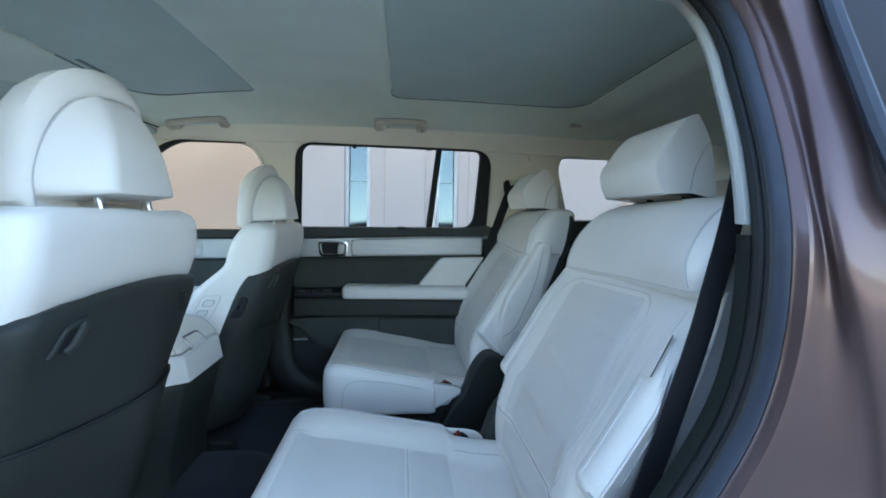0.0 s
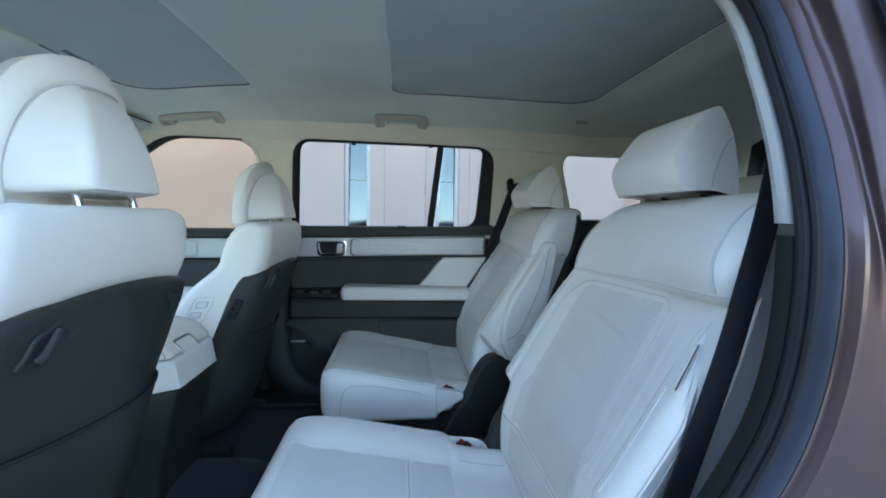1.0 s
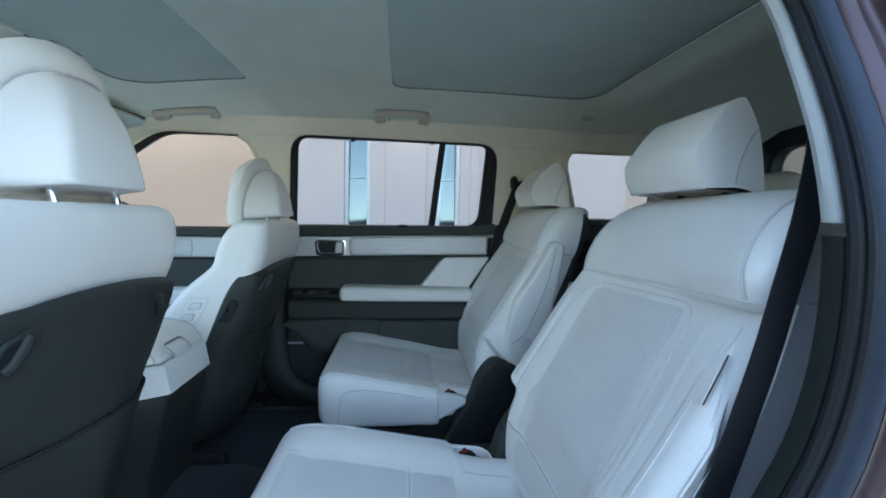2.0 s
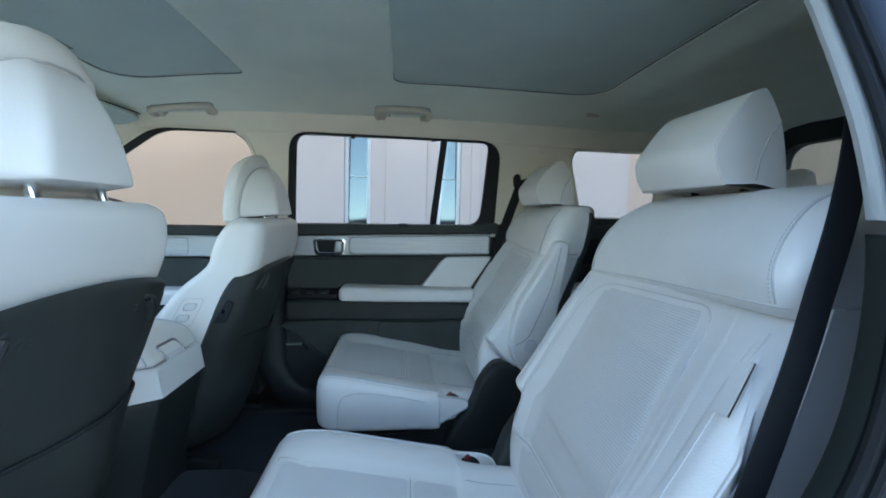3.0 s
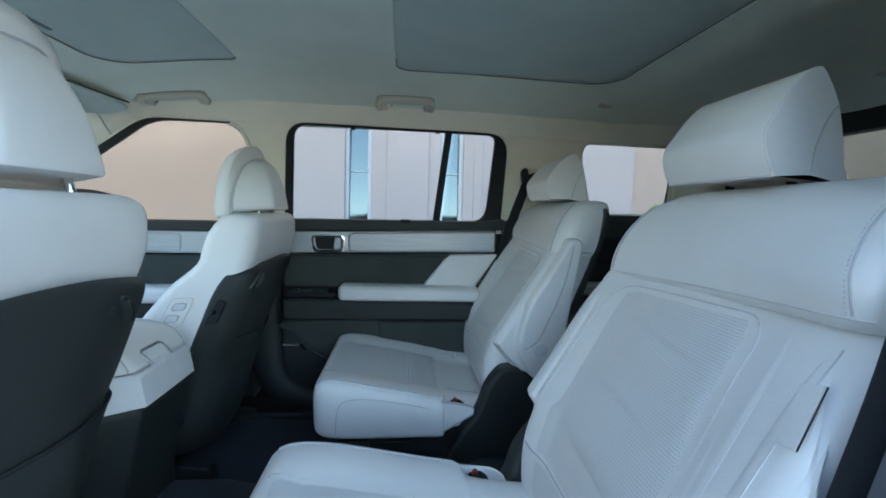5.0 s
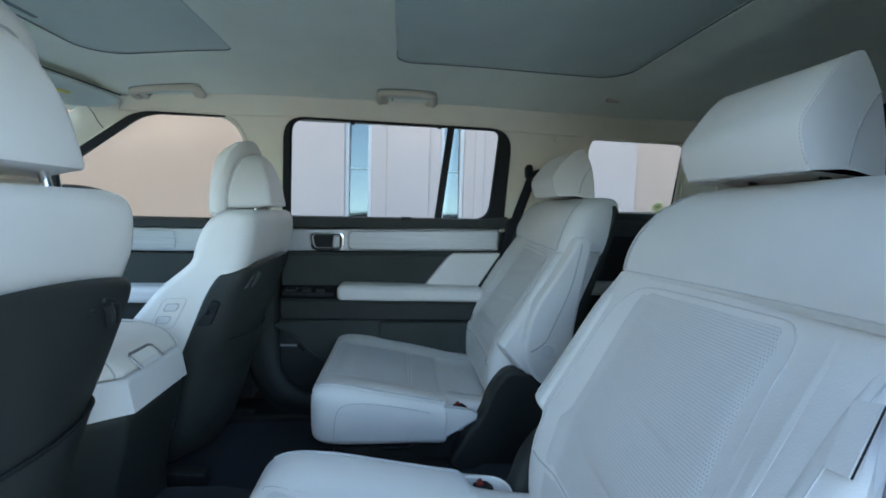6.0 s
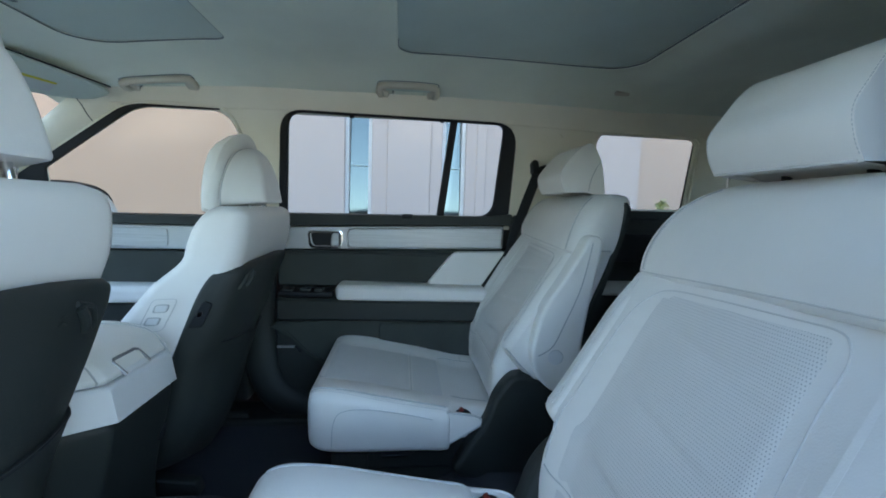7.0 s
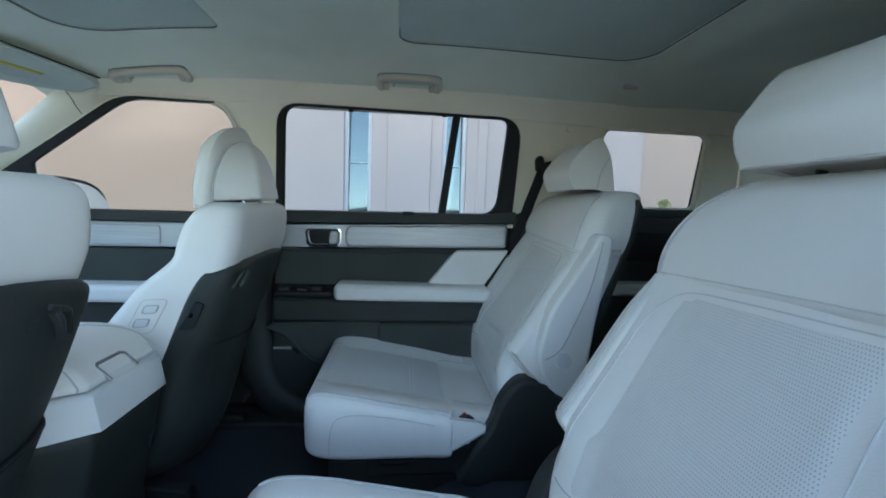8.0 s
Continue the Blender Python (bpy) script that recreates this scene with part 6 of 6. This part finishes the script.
part("door_seal", tube(curve([(-0.487, 1.955, 1.06), (-0.490, 1.95, 0.80), (-0.485, 1.945, 0.60), (-0.455, 1.94, 0.48), (-0.38, 1.94, 0.42), (0.3, 1.94, 0.41)], 8, False), 0.011, 10), M_BLACK, foot, "black door seal")
part("sill", box((-1.6, 1.86, FLOOR - 0.02), (0.7, 2.02, FLOOR + 0.025), 0.012), M_DARK, foot, "black sill plate")

# ---------------------------------------------------------------- near side: open rear doorway
RIM = curve([(-0.10, 0.610, 1.500), (0.15, 0.605, 1.498), (0.29, 0.605, 1.497), (0.355, 0.607, 1.486), (0.394, 0.602, 1.465), (0.411, 0.582, 1.425), (0.416, 0.559, 1.378), (0.4135, 0.540, 1.340), (0.409, 0.513, 1.285), (0.402, 0.485, 1.225), (0.392, 0.458, 1.150), (0.388, 0.450, 1.080), (0.382, 0.450, 1.010), (0.365, 0.450, 0.945), (0.335, 0.450, 0.885), (0.290, 0.450, 0.810), (0.235, 0.450, 0.70), (0.20, 0.450, 0.58), (0.15, 0.452, 0.46), (0.05, 0.455, 0.40), (-0.3, 0.46, 0.385), (-0.42, 0.46, 0.40)], 6, False)


def rim_sweep(section, a=0, b=None, name="", material=None, parent=None, label="", shrink=None):
    """Sweeps a section along the doorway; each point: (out from the opening, towards the street)."""
    P = RIM[a:b]
    rings = []
    for i, p in enumerate(P):
        d = P[min(i + 1, len(P) - 1)] - P[max(i - 1, 0)]
        d.y = 0
        d.normalize()
        n = Vector((-d.z, 0, d.x))
        rings.append([p + n * o + Vector((0, -t, 0)) for o, t in section])
    return part(name, loft(rings, True, None, True), material, parent, label)


door_way = thing("wall_near_doorway", (0.4, 0.4, 0.9), "open doorway with rubber seals and brown painted jamb", "doorway", kind="structure")
K = next(i for i, p in enumerate(RIM) if p.z < 1.145)
ring = lambda r, cx, cy, n=10: [(cx + r * math.cos(2 * math.pi * k / n), cy + r * math.sin(2 * math.pi * k / n)) for k in range(n)]
rim_sweep([(-0.002, -0.014), (-0.003, -0.008), (0.0, -0.001), (0.008, 0.0), (0.012, -0.006), (0.012, -0.014)], 0, K, "upper_trim", M_STRIP_DIM, door_way, "pillar trim strip in a darker tone to look less lit")
rim_sweep([(0.004, -0.02), (0.003, -0.008), (0.005, 0.0), (0.010, 0.002), (0.014, -0.008), (0.014, -0.02)], K, None, "lower_trim", M_JAMB, door_way, "black plastic sill trim")
rim_sweep(ring(0.0095, 0.0115, 0.009), 0, None, "inner_seal", M_BLACK, door_way, "black inner door seal")
rim_sweep(ring(0.0055, 0.0105, 0.0215, 8), 0, None, "seal_lip", M_BLACK, door_way)
rim_sweep([(0.008, 0.022), (0.009, 0.028), (0.0125, 0.035), (0.018, 0.039), (0.025, 0.036), (0.027, 0.020)], 0, None, "outer_seal", M_SEAL, door_way, "blue-black rubber door seal")
rim_sweep([(0.019, 0.030), (0.0195, 0.037), (0.021, 0.042), (0.0245, 0.046), (0.028, 0.050), (0.033, 0.050), (0.037, 0.046), (0.042, 0.034), (0.046, 0.012)], 0, None, "jamb_flange", M_PAINT, door_way, "brown metallic jamb flange")

# hollow jamb between the flange and the outer edge of the body
EDGE = table([(0.25, 0.516, 0.40), (0.75, 0.516, 0.40), (0.858, 0.512, 0.40), (0.936, 0.4945, 0.395), (1.018, 0.468, 0.39), (1.077, 0.450, 0.39), (1.1156, 0.442, 0.395), (1.1785, 0.439, 0.41), (1.24, 0.443, 0.43), (1.324, 0.455, 0.465), (1.42, 0.452, 0.50), (1.52, 0.43, 0.53)])
rows = []
P = RIM
for i, p in enumerate(P):
    if p.x < 0.29 and p.z > 1.3:
        continue
    d = P[min(i + 1, len(P) - 1)] - P[max(i - 1, 0)]
    d.y = 0
    d.normalize()
    n = Vector((-d.z, 0, d.x))
    a = p + n * 0.031 + Vector((0, -0.048, 0))
    z = a.z - 0.02 if a.z < 0.9 else a.z
    ex, ey = EDGE(z)
    b = Vector((ex, ey, z))
    hollow = 0.010 - 0.005 * ease(1.10, 1.20, z)
    row = []
    for t in steps(0, 1, 12):
        q = a.lerp(b, t) + Vector((hollow * math.sin(math.pi * min(1, t * 1.05) ** 0.8), 0.006 * math.sin(math.pi * t), 0))
        row.append(q)
    # rolled outer edge
    row += [b + Vector((0.003, -0.004, 0)), b + Vector((0.008, -0.0075, 0)), b + Vector((0.015, -0.0090, 0)), b + Vector((0.026, -0.0100, 0)), b + Vector((0.040, -0.0105, 0))]
    row += [b + Vector((0.040 + 1.4 * t, -0.0105 + 0.03 * t * t, 0)) for t in steps(0.05, 1, 8)]
    rows.append(row)
qp = loft(rows, False, bmesh.new(), False)
part("quarter_panel", qp, M_PAINT, door_way, "brown metallic rear quarter panel", 1.2)
side_y = lambda v: Vector((v.x, v.y + max(0, v.z - 1.1) * 0.42, v.z))
qg = rounded([(0.492, 1.168), (1.7, 1.15), (1.7, 1.46), (0.498, 1.46)], [0.04, 0.05, 0.05, 0.02], 6)
part("quarter_glass", bend(slab(qg, 0.340, 0.372, "y", 0.004), side_y), M_TINT_REAR, door_way, "dark tinted quarter glass")
part("glass_edge", bend(tube([(p.x, 0.344, p.y) for p in [Vector((1.0, 1.155)), Vector((0.56, 1.163)), Vector((0.512, 1.168)), Vector((0.493, 1.19)), Vector((0.490, 1.25)), Vector((0.492, 1.38)), Vector((0.497, 1.47))]], 0.010, 8), side_y), M_SEAL, door_way, "blue-black window moulding")

# inner trim behind the near seat
near = thing("wall_near_trim", (0.8, 0.55, 0.8), "grey inner side trim behind the seat", "side trim", kind="structure")
part("panel", slab(rounded([(0.62, 0.42), (1.7, 0.42), (1.7, 1.14), (0.62, 1.14)], 0.02), 0.46, 0.50, "y", 0.01), M_WHITE_PL, near, "pale grey lower trim panel")
NQ_O = rounded([(0.475, 1.14), (1.72, 1.14), (1.72, 1.56), (0.475, 1.56)], 0.02, 6)
NQ_I = rounded([(0.62, 1.175), (1.40, 1.175), (1.40, 1.43), (0.62, 1.43)], 0.04, 6)
part("upper", bend(window_frame(NQ_O, NQ_I, 0.42, 0.462), side_y), M_PILLAR, near, "cream upper trim panel")

# near front: closed front door and centre pillar behind the camera's view
nf = thing("wall_near_front", (-1.1, 0.5, 0.7), "near front door and centre pillar", "car door", kind="structure")
part("panel", box((-1.62, 0.40, 0.36), (-0.64, 0.50, 1.07), 0.02), M_DARK, nf)
part("pillar", bend(box((-0.66, 0.40, 0.36), (-0.515, 0.47, 1.52), 0.02), lambda v: Vector((v.x, v.y + max(0, v.z - 1.1) * 0.3, v.z))), M_PILLAR, nf)
# unseen pane, added with a tint to cut light on the near headrest
part("pane", bend(slab(rounded([(-1.55, 1.06), (-0.62, 1.06), (-0.63, 1.50), (-1.00, 1.50)], 0.03), 0.43, 0.434, "y", 0.001), lambda v: Vector((v.x, v.y + max(0, v.z - 1.1) * 0.3, v.z))), M_TINT_NEAR, nf, "tinted window pane")
part("rail", box((-1.0, 0.54, 1.49), (-0.10, 0.60, 1.56), 0.02), M_PILLAR, nf)

# black band along the top of the windscreen
hd = thing("trim_windscreen_header", (-1.28, CY, 1.54), "black band along the top of the windscreen", "windscreen trim", kind="structure")
part("band", bend(box((-1.31, 0.72, 1.500), (-1.29, 1.76, 1.60), 0.006, "x"), lambda v: Vector((v.x - 0.6 * (1.60 - v.z), v.y, v.z))), M_BLACK, hd)
part("rail", tube([(-1.33, 0.74, 1.528), (-1.33, 1.74, 1.528)], 0.006, 8), M_SHADE, hd)

# dashboard and windscreen
dash = thing("dashboard", (-1.75, CY, 0.9), "plain black grained plastic dashboard", "dashboard")
part("body", slab(rounded([(-2.0, 0.5), (-1.62, 0.55), (-1.55, 0.85), (-1.62, 1.02), (-2.0, 1.05)], 0.05, 5), 0.5, 2.0, "y", 0.04), M_DARK, dash)
ws = bmesh.new()
loft([[Vector((-1.30 - 0.75 * t, y, 1.53 - 0.50 * t)) for y in (0.58 - 0.1 * t, CY, 1.92 + 0.1 * t)] for t in (0, 0.5, 1)], False, ws, False)
wsg = solo("window_windscreen", ws, M_GLASS, "clear windscreen", "windscreen", "structure")
wsg.visible_shadow = False

# the open rear door stands out from the centre pillar, beside the camera
od = thing("wall_open_door", (-0.55, 0.3, 0.8), "open rear car door with a dark inner panel", "car door", kind="structure")
swing = Matrix.Translation((-0.52, 0.30, 0)) @ Matrix.Rotation(radians(-158), 4, "Z")
turn = lambda v: swing @ v
part("outer_skin", bend(box((0.0, 0.03, 0.36), (1.0, 0.09, 1.12), 0.03), lambda v: turn(Vector((v.y - 0.06, v.x, v.z)))), M_PAINT, od, "brown painted outer skin")
part("window_frame", bend(window_frame(rounded([(0.0, 1.09), (0.98, 1.09), (0.96, 1.50), (0.06, 1.54)], 0.06, 5), rounded([(0.06, 1.12), (0.92, 1.12), (0.89, 1.44), (0.11, 1.48)], 0.05, 5), 0.0, 0.05), lambda v: turn(Vector((v.y - 0.02, v.x, v.z)))), M_BLACK, od, "black door window frame")
# unseen pane, added dark and opaque to keep sky light off the front seat
part("pane", bend(slab(rounded([(0.05, 1.10), (0.93, 1.10), (0.90, 1.45), (0.10, 1.49)], 0.04, 5), 0.02, 0.024, "y", 0.001), lambda v: turn(Vector((v.y - 0.02, v.x, v.z)))), M_TINT_DARK, od, "opaque dark door pane that blocks sky light")
part("inner_panel", bend(box((0.02, -0.03, 0.38), (0.97, 0.028, 1.10), 0.02), lambda v: turn(Vector((v.y - 0.06, v.x, v.z)))), M_DARK, od, "black inner panel")
